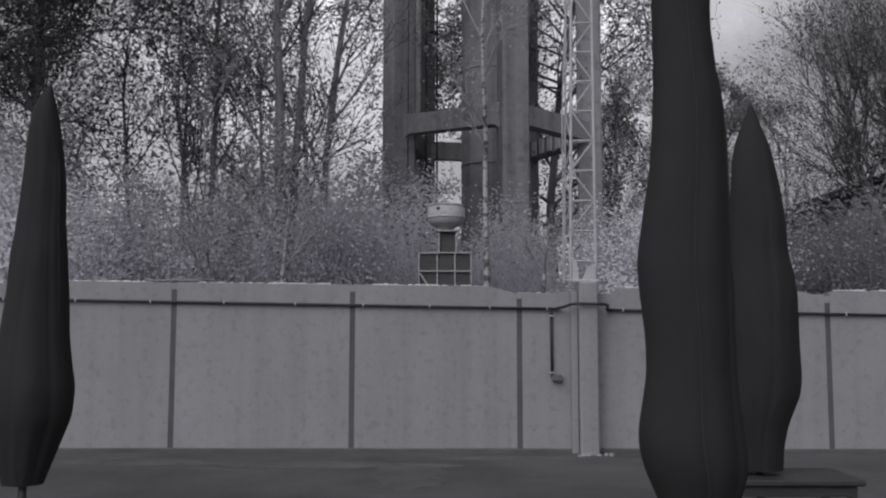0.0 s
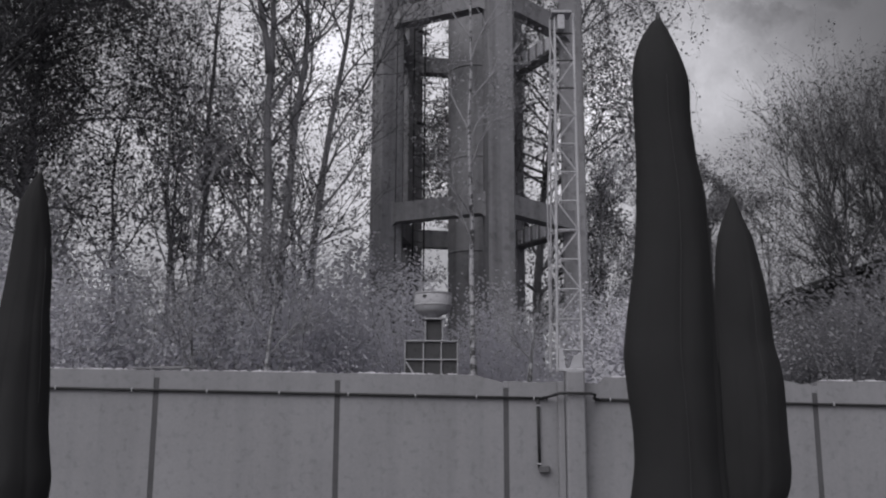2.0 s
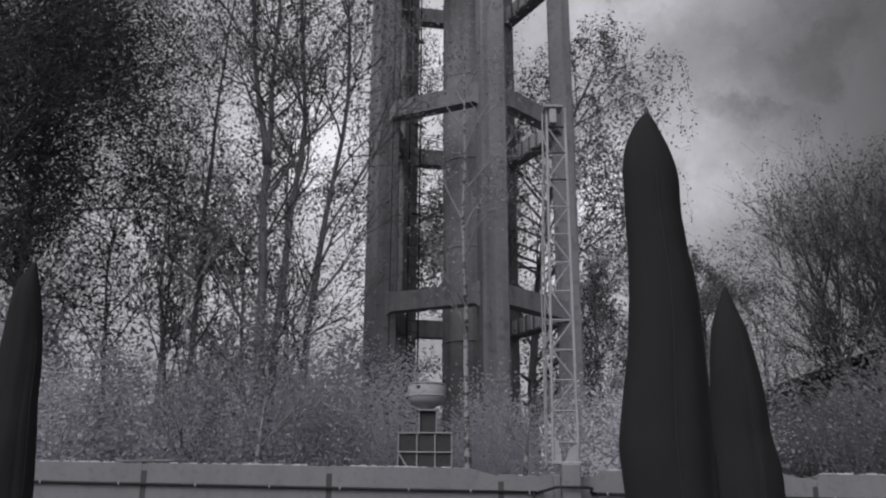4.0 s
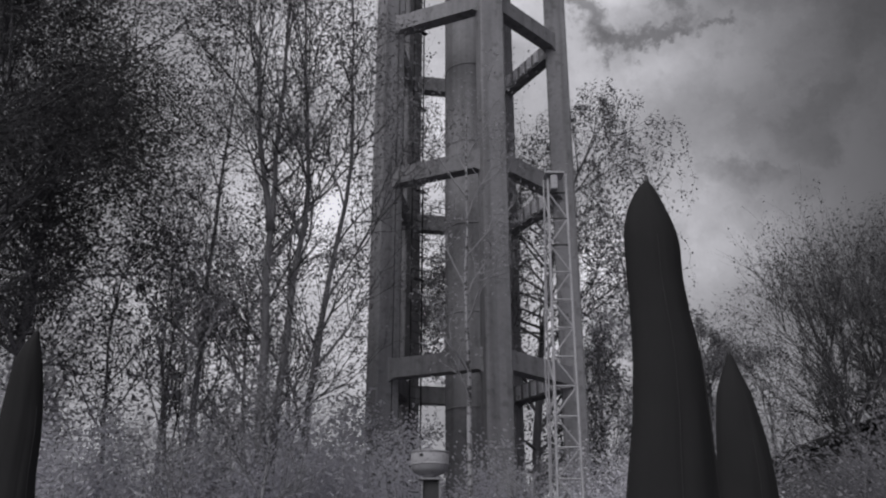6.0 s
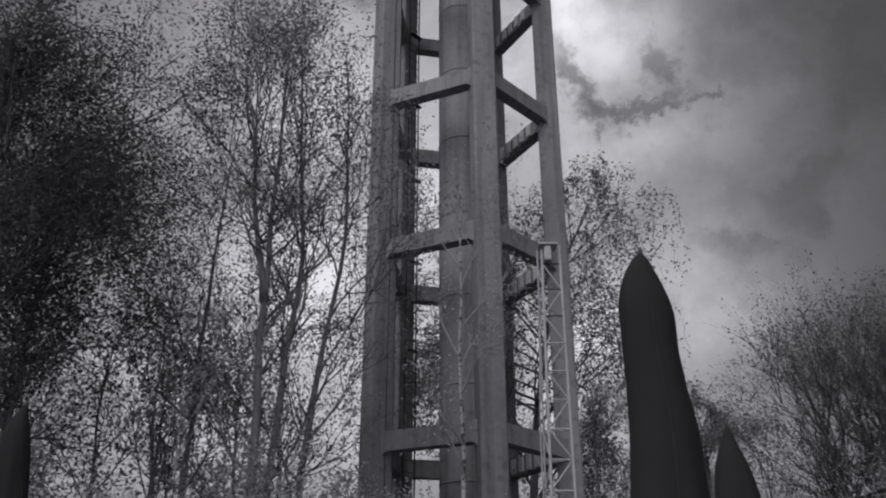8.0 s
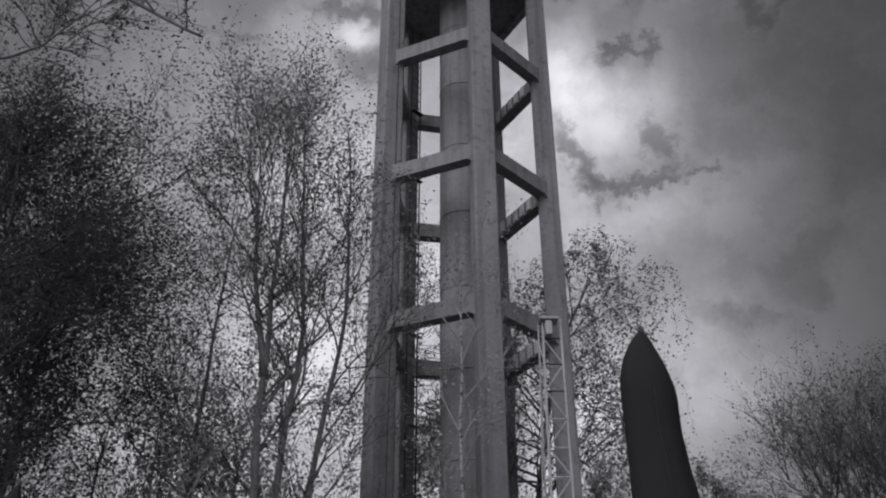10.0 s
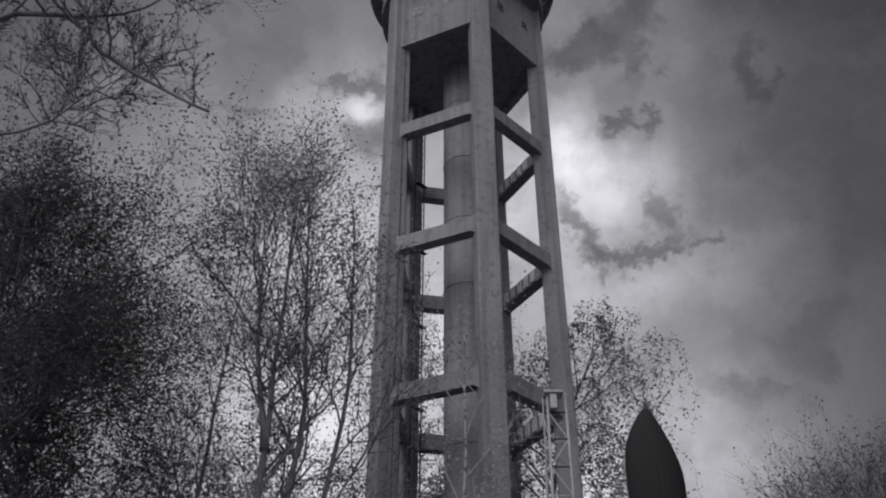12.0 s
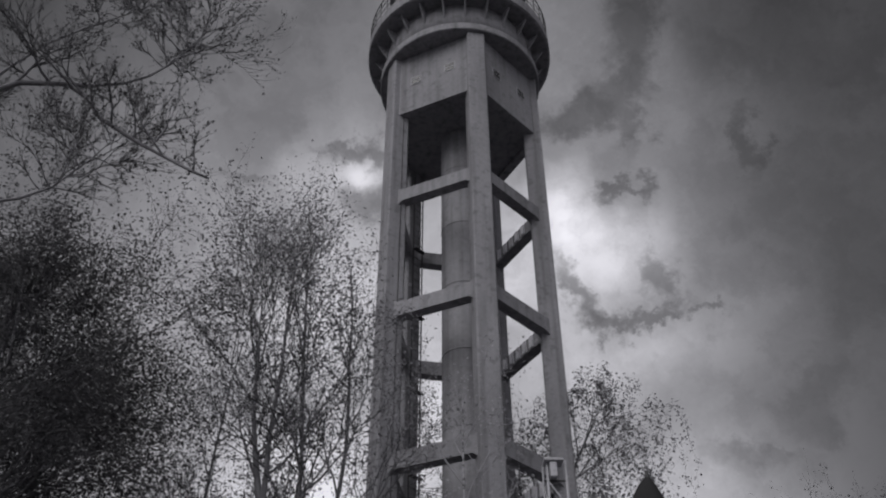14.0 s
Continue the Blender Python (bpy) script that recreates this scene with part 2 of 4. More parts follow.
# ---- mesh tools ----
class Geo:
    """Collects vertices and faces of one mesh."""

    def __init__(self):
        self.v, self.f = [], []

    def add(self, verts, faces):
        k = len(self.v)
        self.v.extend(verts)
        self.f.extend(tuple(i + k for i in f) for f in faces)
        return self

    def box(self, c, s, m=None, bevel=0.0):
        x, y, z = (q / 2 for q in s)
        b = min(bevel, x * 0.9, y * 0.9, z * 0.9)
        m = m or Matrix.Identity(4)
        if b <= 0:
            pts = [(i * x, j * y, k * z) for k in (-1, 1) for i, j in ((-1, -1), (1, -1), (1, 1), (-1, 1))]
            fs = [(3, 2, 1, 0), (4, 5, 6, 7)] + [(i, (i + 1) % 4, 4 + (i + 1) % 4, 4 + i) for i in range(4)]
        else:
            ring = [(-x + b, -y), (x - b, -y), (x, -y + b), (x, y - b), (x - b, y), (-x + b, y), (-x, y - b), (-x, -y + b)]
            sh = lambda p, q: (p[0] * (1 - q / x), p[1] * (1 - q / y))
            pts = []
            for zz, inset in ((-z, b), (-z + b, 0), (z - b, 0), (z, b)):
                pts += [(*sh(p, inset), zz) for p in ring]
            fs = [tuple(range(7, -1, -1)), tuple(range(24, 32))]
            for r in range(3):
                fs += [(r * 8 + i, r * 8 + (i + 1) % 8, r * 8 + 8 + (i + 1) % 8, r * 8 + 8 + i) for i in range(8)]
        c = Vector(c)
        return self.add([tuple(m @ (Vector(p)) + c) for p in pts] if m else [tuple(Vector(p) + c) for p in pts], fs)

    def tube(self, pts, radii, n=6, cap=True):
        pts = [Vector(p) for p in pts]
        k, count = len(self.v), len(pts)
        side = None
        for i, p in enumerate(pts):
            d = (pts[min(i + 1, count - 1)] - pts[max(i - 1, 0)])
            d = d.normalized() if d.length > 1e-9 else Vector((0, 0, 1))
            if side is None:
                side = d.orthogonal().normalized()
            side = side - d * side.dot(d)
            side = side.normalized() if side.length > 1e-6 else d.orthogonal().normalized()
            up = d.cross(side)
            r = radii[i] if isinstance(radii, (list, tuple)) else radii
            for j in range(n):
                a = 2 * math.pi * j / n
                self.v.append(tuple(p + (side * math.cos(a) + up * math.sin(a)) * r))
        for i in range(count - 1):
            for j in range(n):
                self.f.append((k + i * n + j, k + i * n + (j + 1) % n, k + (i + 1) * n + (j + 1) % n, k + (i + 1) * n + j))
        if cap:
            self.f.append(tuple(k + j for j in range(n - 1, -1, -1)))
            self.f.append(tuple(k + (count - 1) * n + j for j in range(n)))
        return self

    def lathe(self, profile, n, c=(0, 0, 0), a0=0.0, a1=2 * math.pi):
        """Turns (radius, z) pairs about the vertical through c; a closed outline if first and last meet."""
        full = abs(a1 - a0 - 2 * math.pi) < 1e-6
        cols = n if full else n + 1
        k, m = len(self.v), len(profile)
        for j in range(cols):
            a = a0 + (a1 - a0) * j / n
            for r, z in profile:
                self.v.append((c[0] + r * math.sin(a), c[1] - r * math.cos(a), c[2] + z))
        for j in range(n):
            q = (j + 1) % cols
            for i in range(m - 1):
                self.f.append((k + j * m + i, k + q * m + i, k + q * m + i + 1, k + j * m + i + 1))
        return self

    def prism(self, outline, thick, m):
        """An outline in x, z drawn out along y by thick, then set by the matrix m."""
        k = len(outline)
        pts = [m @ Vector((x, -thick / 2, z)) for x, z in outline] + [m @ Vector((x, thick / 2, z)) for x, z in outline]
        fs = [tuple(range(k)), tuple(range(2 * k - 1, k - 1, -1))] + [(i, k + i, k + (i + 1) % k, (i + 1) % k) for i in range(k)]
        return self.add([tuple(p) for p in pts], fs)

    def leaf(self, p, d, s, w, loose=0.6):
        """One pointed leaf from p along d, s long; its face turns to the camera and sun side to look brighter, the more
        the smaller loose is.
        """
        n = (Vector((-0.2, -0.5, 0.75)) + rvec(loose)).normalized()
        d = d - n * d.dot(n)
        d = d.normalized() if d.length > 1e-4 else n.orthogonal().normalized()
        q = n.cross(d)
        k = len(self.v)
        self.v.extend((tuple(p), tuple(p + d * s * 0.45 + q * w), tuple(p + d * s), tuple(p + d * s * 0.5 - q * w)))
        self.f.append((k, k + 1, k + 2, k + 3))


def finish(name, g, mat, smooth=False):
    me = bpy.data.meshes.new(name)
    me.from_pydata(g.v, [], g.f)
    me.materials.append(mat)
    if smooth:
        me.polygons.foreach_set("use_smooth", [True] * len(me.polygons))
    me.update()
    return me


def part(name, g, mat, parent=None, label="", smooth=False):
    ob = new(name, finish(name, g, mat, smooth) if isinstance(g, Geo) else g)
    if parent is not None:
        ob.parent = parent
    if label:
        ob["label"] = label
    return ob


def thing(name, at, label, category, group="", kind=""):
    ob = new(name)
    ob.location = at
    ob.empty_display_size = 0.3
    return tagged(ob, label, category, group, kind)


def rvec(s=1.0):
    return Vector((random.gauss(0, s), random.gauss(0, s), random.gauss(0, s)))


# ---- ground ----
def build_ground():
    g = Geo()
    n = 60
    rows = [-120 + 460 * i / n for i in range(n + 1)]
    for y in rows:
        for i in range(n + 1):
            g.v.append((-230 + 460 * i / n, y, 0.0))
    for j in range(n):
        for i in range(n):
            a = j * (n + 1) + i
            g.f.append((a, a + 1, a + n + 2, a + n + 1))
    tagged(part("ground", g, SOIL), "dark bare soil under the trees", "ground", kind="structure")
    g = Geo()
    xs = [-16 + 32 * i / 96 for i in range(97)]
    ys = [-9 + 20.43 * i / 64 for i in range(65)]
    for y in ys:
        for x in xs:
            z = 0.012 + 0.010 * noise.noise((x * 0.7, y * 0.7, 0)) + 0.018 * max(0, (y - 10.6)) * (0.5 + noise.noise((x * 1.8, y * 3, 4)))
            g.v.append((x, y, z))
    for j in range(64):
        for i in range(96):
            a = j * 97 + i
            g.f.append((a, a + 1, a + 98, a + 97))
    tagged(part("pavement", g, ASPHALT, smooth=True), "worn grey asphalt yard with dusty patches along the wall", "pavement", kind="structure")
    rnd = random.Random(8)
    yard = bpy.data.objects["pavement"]
    # worn, dusty patches and a strip of washed-out grit along the foot of the wall
    for cx, cy, rx, ry in ((-0.35, 9.7, 0.42, 0.85), (-1.6, 10.45, 1.3, 0.25), (1.9, 10.85, 0.75, 0.22), (0.7, 10.95, 0.9, 0.16), (3.2, 10.7, 0.8, 0.2), (-3.6, 10.6, 0.9, 0.2), (-0.2, 10.35, 0.5, 0.10)):
        g, n = Geo(), 40
        g.v.append((cx, cy, 0.036))
        for ring, h in ((0.6, 0.034), (1.0, 0.012)):
            for i in range(n):
                a = 2 * math.pi * i / n
                k = ring * (1 + 0.35 * noise.noise((math.cos(a) * 2 + cx, math.sin(a) * 2, cy)) + 0.12 * rnd.uniform(-1, 1))
                g.v.append((cx + rx * k * math.cos(a), cy + ry * k * math.sin(a), h))
        for i in range(n):
            j = (i + 1) % n
            g.f += [(0, 1 + i, 1 + j), (1 + i, 1 + n + i, 1 + n + j, 1 + j)]
        part("patch", g, PATCH, yard, "pale dusty patch", smooth=True)


# ---- boundary wall ----
WALL_Y = 11.5
JOINTS = [-10.35, -8.05, -5.75, -3.45, -1.16, 0.98, 2.95, 4.93, 7.2, 9.5, 11.8]


def build_wall():
    wall = thing("wall_north", (0, WALL_Y, 0), "grey precast concrete boundary wall with chipped top", "wall", kind="structure")
    for a, b in zip(JOINTS, JOINTS[1:]):
        g, w = Geo(), 0.035
        x0, x1 = a + w, b - w
        n = 26
        top = []
        for i in range(n + 1):
            x = x0 + (x1 - x0) * i / n
            z = 2.165 - 0.0115 * (x + 3.4)
            z += 0.008 * noise.noise((x * 2.1, 0, 3)) + 0.006 * noise.noise((x * 9, 1, 3))
            if 0.60 < x < 0.98:
                z -= 0.10 * (x - 0.60) / 0.38
            if 0.98 < x < 2.2:
                z -= 0.075 + 0.02 * noise.noise((x * 6, 0, 1))
            if 4.55 < x < 5.05:
                z -= 0.05 * (1 - abs(x - 4.8) / 0.25) + 0.01
            top.append((x, z))
        outline = [(x0, 0.0)] + [(x1, 0.0)] + top[::-1]
        g.prism(outline, 0.16, Matrix.Identity(4))
        part("panel", g, PANEL, wall)
    for a in JOINTS[1:-1]:
        top = 2.10 - 0.012 * (a + 3.4) - (0.06 if 0.9 < a < 2.3 or 4.8 < a < 5.1 else 0.0)
        top -= 0.03
        part("joint_strip", Geo().box((a, 0.0, top / 2), (0.0695, 0.148, top)), JOINT, wall)
        part("joint_cap", Geo().box((a, 0.0, top + 0.043), (0.0695, 0.159, 0.086), None, 0.004), PANEL, wall)
    # crumbling mortar along the coping
    for a, b in ((-0.9, 0.55), (1.0, 1.62), (2.35, 3.2), (4.98, 6.0), (-5.2, -3.7), (-3.2, -1.4)):
        g, n = Geo(), int((b - a) / 0.05)
        for i in range(n):
            x = a + (b - a) * (i + 0.5) / n
            if random.random() < 0.25:
                continue
            z = 2.165 - 0.0115 * (x + 3.4) - (0.085 if 0.98 < x < 2.2 else 0.0)
            h = random.uniform(0.006, 0.022)
            g.box((x, random.uniform(-0.04, 0.02), z + h * 0.3), (random.uniform(0.05, 0.09), random.uniform(0.06, 0.1), h), Matrix.Rotation(random.uniform(-0.15, 0.15), 4, "Y"), 0.004)
        part("mortar_bed", g, MORTAR, wall)
    # skirting strip; contact shade at the wall's foot is put into its dark tone
    g = Geo()
    for i in range(40):
        x = -9 + 18 * i / 39
        g.box((x, -0.105, 0.035), (0.47, 0.05, 0.07 + 0.012 * noise.noise((x, 0, 0))), None, 0.01)
    part("plinth", g, JOINT, wall, "dark skirting strip along the foot, contact shade in its colour")


def build_pillar():
    p = thing("concrete_pillar", (1.835, 11.30, 0), "plain concrete pillar standing against the boundary wall", "pillar")
    part("shaft", Geo().box((0, 0, 1.083), (0.235, 0.22, 2.166), None, 0.018), PANEL, p)
    g = Geo()
    for i in range(14):
        g.box((random.uniform(-0.22, 0.3), random.uniform(-0.24, -0.08), 0.015), (random.uniform(0.03, 0.1), random.uniform(0.03, 0.08), random.uniform(0.03, 0.06)), Matrix.Rotation(random.uniform(0, 3), 4, "Z"), 0.01)
    part("rubble", g, PANEL, p)
    part("side_batten", Geo().box((-0.165, 0.05, 1.02), (0.085, 0.10, 2.04), None, 0.01), PANEL, p)


def pipe_z(x):
    return 1.872 - 0.0172 * (x + 1.14)


def build_conduit():
    c = thing("cable_conduit", (0, 11.39, 0), "dark plastic cable conduit clipped along the concrete wall", "conduit")
    g = Geo().tube([(x, 0, pipe_z(x)) for x in (-9.5, -6, -3, 0, 1.5)], 0.018, 8)
    part("run", g, CABLE, c, smooth=True)
    g = Geo().tube([(x, 0, pipe_z(x)) for x in (2.1, 4, 6, 9.5)], 0.018, 8)
    part("run", g, CABLE, c, smooth=True)
    g = Geo().tube([(1.42, 0.0, pipe_z(1.5)), (1.52, -0.08, 1.85), (1.62, -0.22, 1.885), (1.70, -0.245, 1.89), (2.02, -0.245, 1.885), (2.07, -0.23, 1.87), (2.08, -0.08, 1.83), (2.16, 0, pipe_z(2.16))], 0.018, 8)
    part("bypass", g, CABLE, c, "bent length passing round the pillar", smooth=True)
    part("run", Geo().tube([(1.38, 0, pipe_z(1.4)), (1.385, 0, 1.4), (1.39, 0, 0.965)], 0.018, 8), CABLE, c, smooth=True)
    part("junction_box", Geo().box((1.45, -0.01, 0.955), (0.13, 0.075, 0.085), None, 0.012), SHEET, c)
    for i, x in enumerate((-8.3, -7.4, -6.5, -5.62, -4.70, -3.74, -2.80, -1.89, -1.02, -0.17, 0.60, 1.33, 1.47, 2.30, 3.2, 4.1, 5.15, 6.1, 7.0)):
        part("clip", Geo().box((x, -0.012, pipe_z(x)), (0.014, 0.042, 0.044), None, 0.004), CLIP, c)
    for z in (1.74, 1.02):
        part("clip", Geo().box((1.385, -0.012, z), (0.046, 0.045, 0.016), None, 0.004), CLIP, c)


def build_branch():
    random.seed(5)
    b = thing("fallen_branch", (-3.35, 11.45, 2.185), "short broken branch lying along the coping", "branch")
    part("stick", Geo().tube([(-0.42, 0, 0.0), (-0.1, 0.02, 0.012), (0.2, -0.01, 0.008), (0.40, 0.0, 0.015)], [0.012, 0.018, 0.022, 0.016], 7), BARK, b)
    part("side_twig", Geo().tube([(0.12, 0, 0.01), (0.3, -0.04, 0.03), (0.42, -0.05, 0.07)], [0.010, 0.007, 0.004], 5), BARK, b)


# ---- lattice mast ----
def build_mast():
    m = thing("lattice_mast", (1.81, 11.46, 2.165), "slim galvanised lattice mast bolted to a concrete pillar", "mast")
    H, z0 = 4.92, 0.0
    corner = lambda k, z: Vector(((-0.165, 0.16, -0.215)[k] * (1 - 0.22 * z / H) + (0.005 * z), (-0.02, -0.02, 0.2)[k] * (1 - 0.2 * z / H), z))
    for k in range(3):
        part("rail", Geo().tube([corner(k, z0), corner(k, H)], 0.020 if k < 2 else 0.014, 6), STEEL, m)
    n, step = 13, 0.395
    for i in range(n):
        z = 0.28 + i * step
        for a, b in ((0, 1), (1, 2), (2, 0)):
            if z < H:
                part("rung", Geo().tube([corner(a, z), corner(b, z)], 0.012 if a == 0 else 0.007, 5), DARKSTEEL if i > 8 and a == 0 else STEEL, m)
            p, q = (z, z + step) if i % 2 else (z + step, z)
            if z + step < H and (a, b) != (1, 2):
                part("diagonal", Geo().tube([corner(a, p), corner(b, q)], 0.0125 if a == 0 else 0.008, 5), STEEL, m)
    g = Geo().box((-0.02, -0.01, H - 0.02), (0.27, 0.24, 0.04), None, 0.008).box((-0.03, -0.05, H - 0.16), (0.10, 0.12, 0.22), None, 0.01)
    part("head_plate", g, STEEL, m)
    part("foot_plate", Geo().box((0, -0.03, 0.02), (0.34, 0.26, 0.035), None, 0.006), STEEL, m)
    part("gusset", Geo().prism([(-0.15, 0.02), (-0.06, 0.02), (-0.10, 0.30), (-0.15, 0.30)], 0.012, Matrix.Translation((0, -0.06, 0))), STEEL, m)
    part("gusset", Geo().prism([(-0.02, 0.04), (0.15, 0.04), (0.15, 0.24), (0.04, 0.20)], 0.012, Matrix.Translation((0, -0.06, 0))), TUB, m)
    part("stay", Geo().tube([(-0.24, 0.10, 0.0), (-0.235, 0.1, 2.2), (-0.16, 0.06, 4.4)], 0.011, 5), STEEL, m)


# ---- water tower ----
TX, TY, TR, TURN = 1.15, 22.0, 2.79, radians(9.5)
LEG_W, LEG_D = 0.61, 0.60
ANG = [TURN + i * 2 * math.pi / 5 for i in range(5)]      # 0 faces the yard
RINGS = [6.12, 11.12, 15.72, 20.02]


def spoke(a, r, z=0.0):
    """Pose at radius r and bearing a round the tower's axis: x tangential, y inwards."""
    return Matrix.Translation((r * math.sin(a), -r * math.cos(a), z)) @ Matrix.Rotation(a, 4, "Z")


def chord(i, r, z):
    """Pose midway between the legs i and i + 1, x along the beam, y inwards; and the beam's clear half length."""
    a = ANG[i] + math.pi / 5
    return spoke(a, r * math.cos(math.pi / 5), z), r * math.sin(math.pi / 5)


def build_tower():
    t = thing("water_tower", (TX, TY, 0), "tall weathered concrete water tower on five legs", "water tower")
    top = 27.0
    for a in ANG:
        m = spoke(a, TR - LEG_D / 2)
        g = Geo().box((0, 0, top / 2), (LEG_W, LEG_D, top), None, 0.035)
        g.v = [tuple(m @ Vector(p)) for p in g.v]
        part("leg", g, CONCRETE, t)
    for z in RINGS:
        for i in range(5):
            m, half = chord(i, 2.50, z)
            h, fl = 0.46, 0.22
            e = 1.29
            # soffit with haunches at both ends, and small ones above
            right = [(e, -fl), (e - 0.06, -fl * 0.55), (e - 0.15, -fl * 0.2), (e - fl, 0.0)]
            left = [(-x, zz) for x, zz in right]
            upr = [(e, h + 0.16), (e - 0.07, h + 0.06), (e - 0.18, h)]
            upl = [(-x, zz) for x, zz in upr][::-1]
            g = Geo().prism(left + right[::-1] + upr + upl, 0.34, m)
            beam = part("ring_beam", g, CONCRETE, t)
            # added pale blocks: the beam's light stripes are put into their colour
            if i == 1:
                for x in (-0.72, -0.36, 0.0, 0.36, 0.72):
                    part("rib", Geo().prism([(x - 0.09, 0.05), (x + 0.09, 0.05), (x + 0.09, 0.42), (x - 0.09, 0.42)], 0.06, m @ Matrix.Translation((0, 0.19, 0))), MORTAR, beam, "pale block standing in for light stripes on the inner side")
    # walls of the upper chamber
    for i in range(5):
        m, half = chord(i, 2.63, 0)
        e = 1.36
        part("chamber_wall", Geo().prism([(-e, 23.88), (e, 23.88), (e, top), (-e, top)], 0.26, m), CONCRETE, t)
        for sx, zz in ((-0.64, 25.33), (0.64, 25.38)):
            w = new("window")
            w.parent = t
            m2 = m @ Matrix.Translation((sx, -0.135, zz))
            part("frame", Geo().prism([(-0.20, -0.19), (0.20, -0.19), (0.20, 0.19), (-0.20, 0.19)], 0.03, m2), TUB, w)
            for sz in (-0.085, 0.085):
                part("pane", Geo().prism([(-0.165, sz - 0.065), (0.165, sz - 0.065), (0.165, sz + 0.065), (-0.165, sz + 0.065)], 0.045, m2), GLASS, w)
    floor = Geo()
    edge = [spoke(a, 2.50).translation for a in ANG]
    floor.add([(q.x, q.y, z) for z in (24.02, 24.3) for q in edge], [(4, 3, 2, 1, 0), (5, 6, 7, 8, 9)] + [(i, (i + 1) % 5, 5 + (i + 1) % 5, 5 + i) for i in range(5)])
    part("chamber_floor", floor, CONCRETE, t)
    # riser pipe with its sleeves
    part("riser_pipe", Geo().lathe([(0.69, 0.0), (0.69, 24.4)], 40), CONCRETE_PIPE, t, smooth=True)
    for z in (3.2, 5.6, 8.0, 10.4, 12.8, 15.2, 17.55, 19.9, 22.3):
        part("pipe_joint", Geo().lathe([(0.685, z - 0.03), (0.702, z - 0.025), (0.702, z + 0.025), (0.685, z + 0.03)], 40), CONCRETE_PIPE, t, smooth=True)
    # round head: corbel ring, flared soffit, gallery with parapet and rail, tank and roof
    part("corbel_ring", Geo().lathe([(1.8, 26.68), (2.90, 26.68), (2.93, 26.71), (2.93, 27.0), (2.86, 27.02), (1.8, 27.02), (1.8, 26.68)], 96), CONCRETE, t)
    part("drum", Geo().lathe([(2.3, 27.0), (2.78, 27.0), (2.78, 28.35), (2.3, 28.35)], 96), CONCRETE, t, smooth=True)
    part("gallery_slab", Geo().lathe([(2.70, 28.20), (3.36, 28.20), (3.44, 28.24), (3.44, 28.72), (3.36, 28.76), (2.0, 28.76)], 96), CONCRETE, t)
    for i in range(24):
        a = TURN + math.radians(7.5) + i * 2 * math.pi / 24
        m = spoke(a, 0)
        q = Matrix.Rotation(math.pi / 2, 4, "Z")
        part("bracket", Geo().prism([(-3.20, 28.21), (-2.77, 28.21), (-2.77, 27.55), (-2.80, 27.55)], 0.06, m @ q), CONCRETE, t)
    for i in range(48):
        m = spoke(i * 2 * math.pi / 48, 3.40)
        part("railing_post", Geo().tube([m @ Vector((0, 0, 28.70)), m @ Vector((0, 0, 29.72))], 0.018, 5), DARKSTEEL, t)
    for z, r in ((29.72, 0.022), (29.38, 0.012), (29.05, 0.012)):
        part("railing_bar", Geo().tube([spoke(i * 2 * math.pi / 96, 3.40) @ Vector((0, 0, z)) for i in range(97)], r, 5), DARKSTEEL, t)
    part("tank", Geo().lathe([(2.55, 28.7), (2.55, 31.9), (2.75, 32.0), (2.75, 32.15), (0.3, 33.3), (0.001, 33.35)], 72), CONCRETE, t)
    # down pipe and earthing wire on one leg
    m = spoke(ANG[4], TR - LEG_D - 0.06)
    part("down_pipe", Geo().tube([m @ Vector((0.05, 0, z)) for z in (0.2, 8, 16, 24.0)], 0.055, 8), SHEET, t, "pale galvanised pipe down the inside of a leg", smooth=True)
    m = spoke(ANG[3], TR - LEG_D - 0.14)
    ladder = new("ladder")
    ladder.parent = t
    for x in (-0.21, 0.21):
        part("ladder_rail", Geo().box((0, 0, 11.9), (0.05, 0.02, 23.4), None, 0.004), DARKSTEEL, ladder).matrix_basis = m @ Matrix.Translation((x, 0, 0))
    rung = finish("rung", Geo().tube([(-0.2, 0, 0), (0.2, 0, 0)], 0.013, 5), SHEET)
    for k in range(76):
        part("rung", rung, SHEET, ladder).matrix_basis = m @ Matrix.Translation((0, 0, 0.5 + 0.3 * k))
    for k in range(9):
        part("bracket", Geo().box((0, 0.08, 0), (0.46, 0.16, 0.03), None, 0.004), DARKSTEEL, ladder).matrix_basis = m @ Matrix.Translation((0, 0.0, 1.4 + 2.7 * k))
    m = spoke(ANG[4], TR - LEG_D / 2)
    part("earthing_wire", Geo().tube([m @ Vector((LEG_W / 2 + 0.012, 0.1, z)) for z in (0.2, 8, 16, 26.8)], 0.011, 5), DARKSTEEL, t)


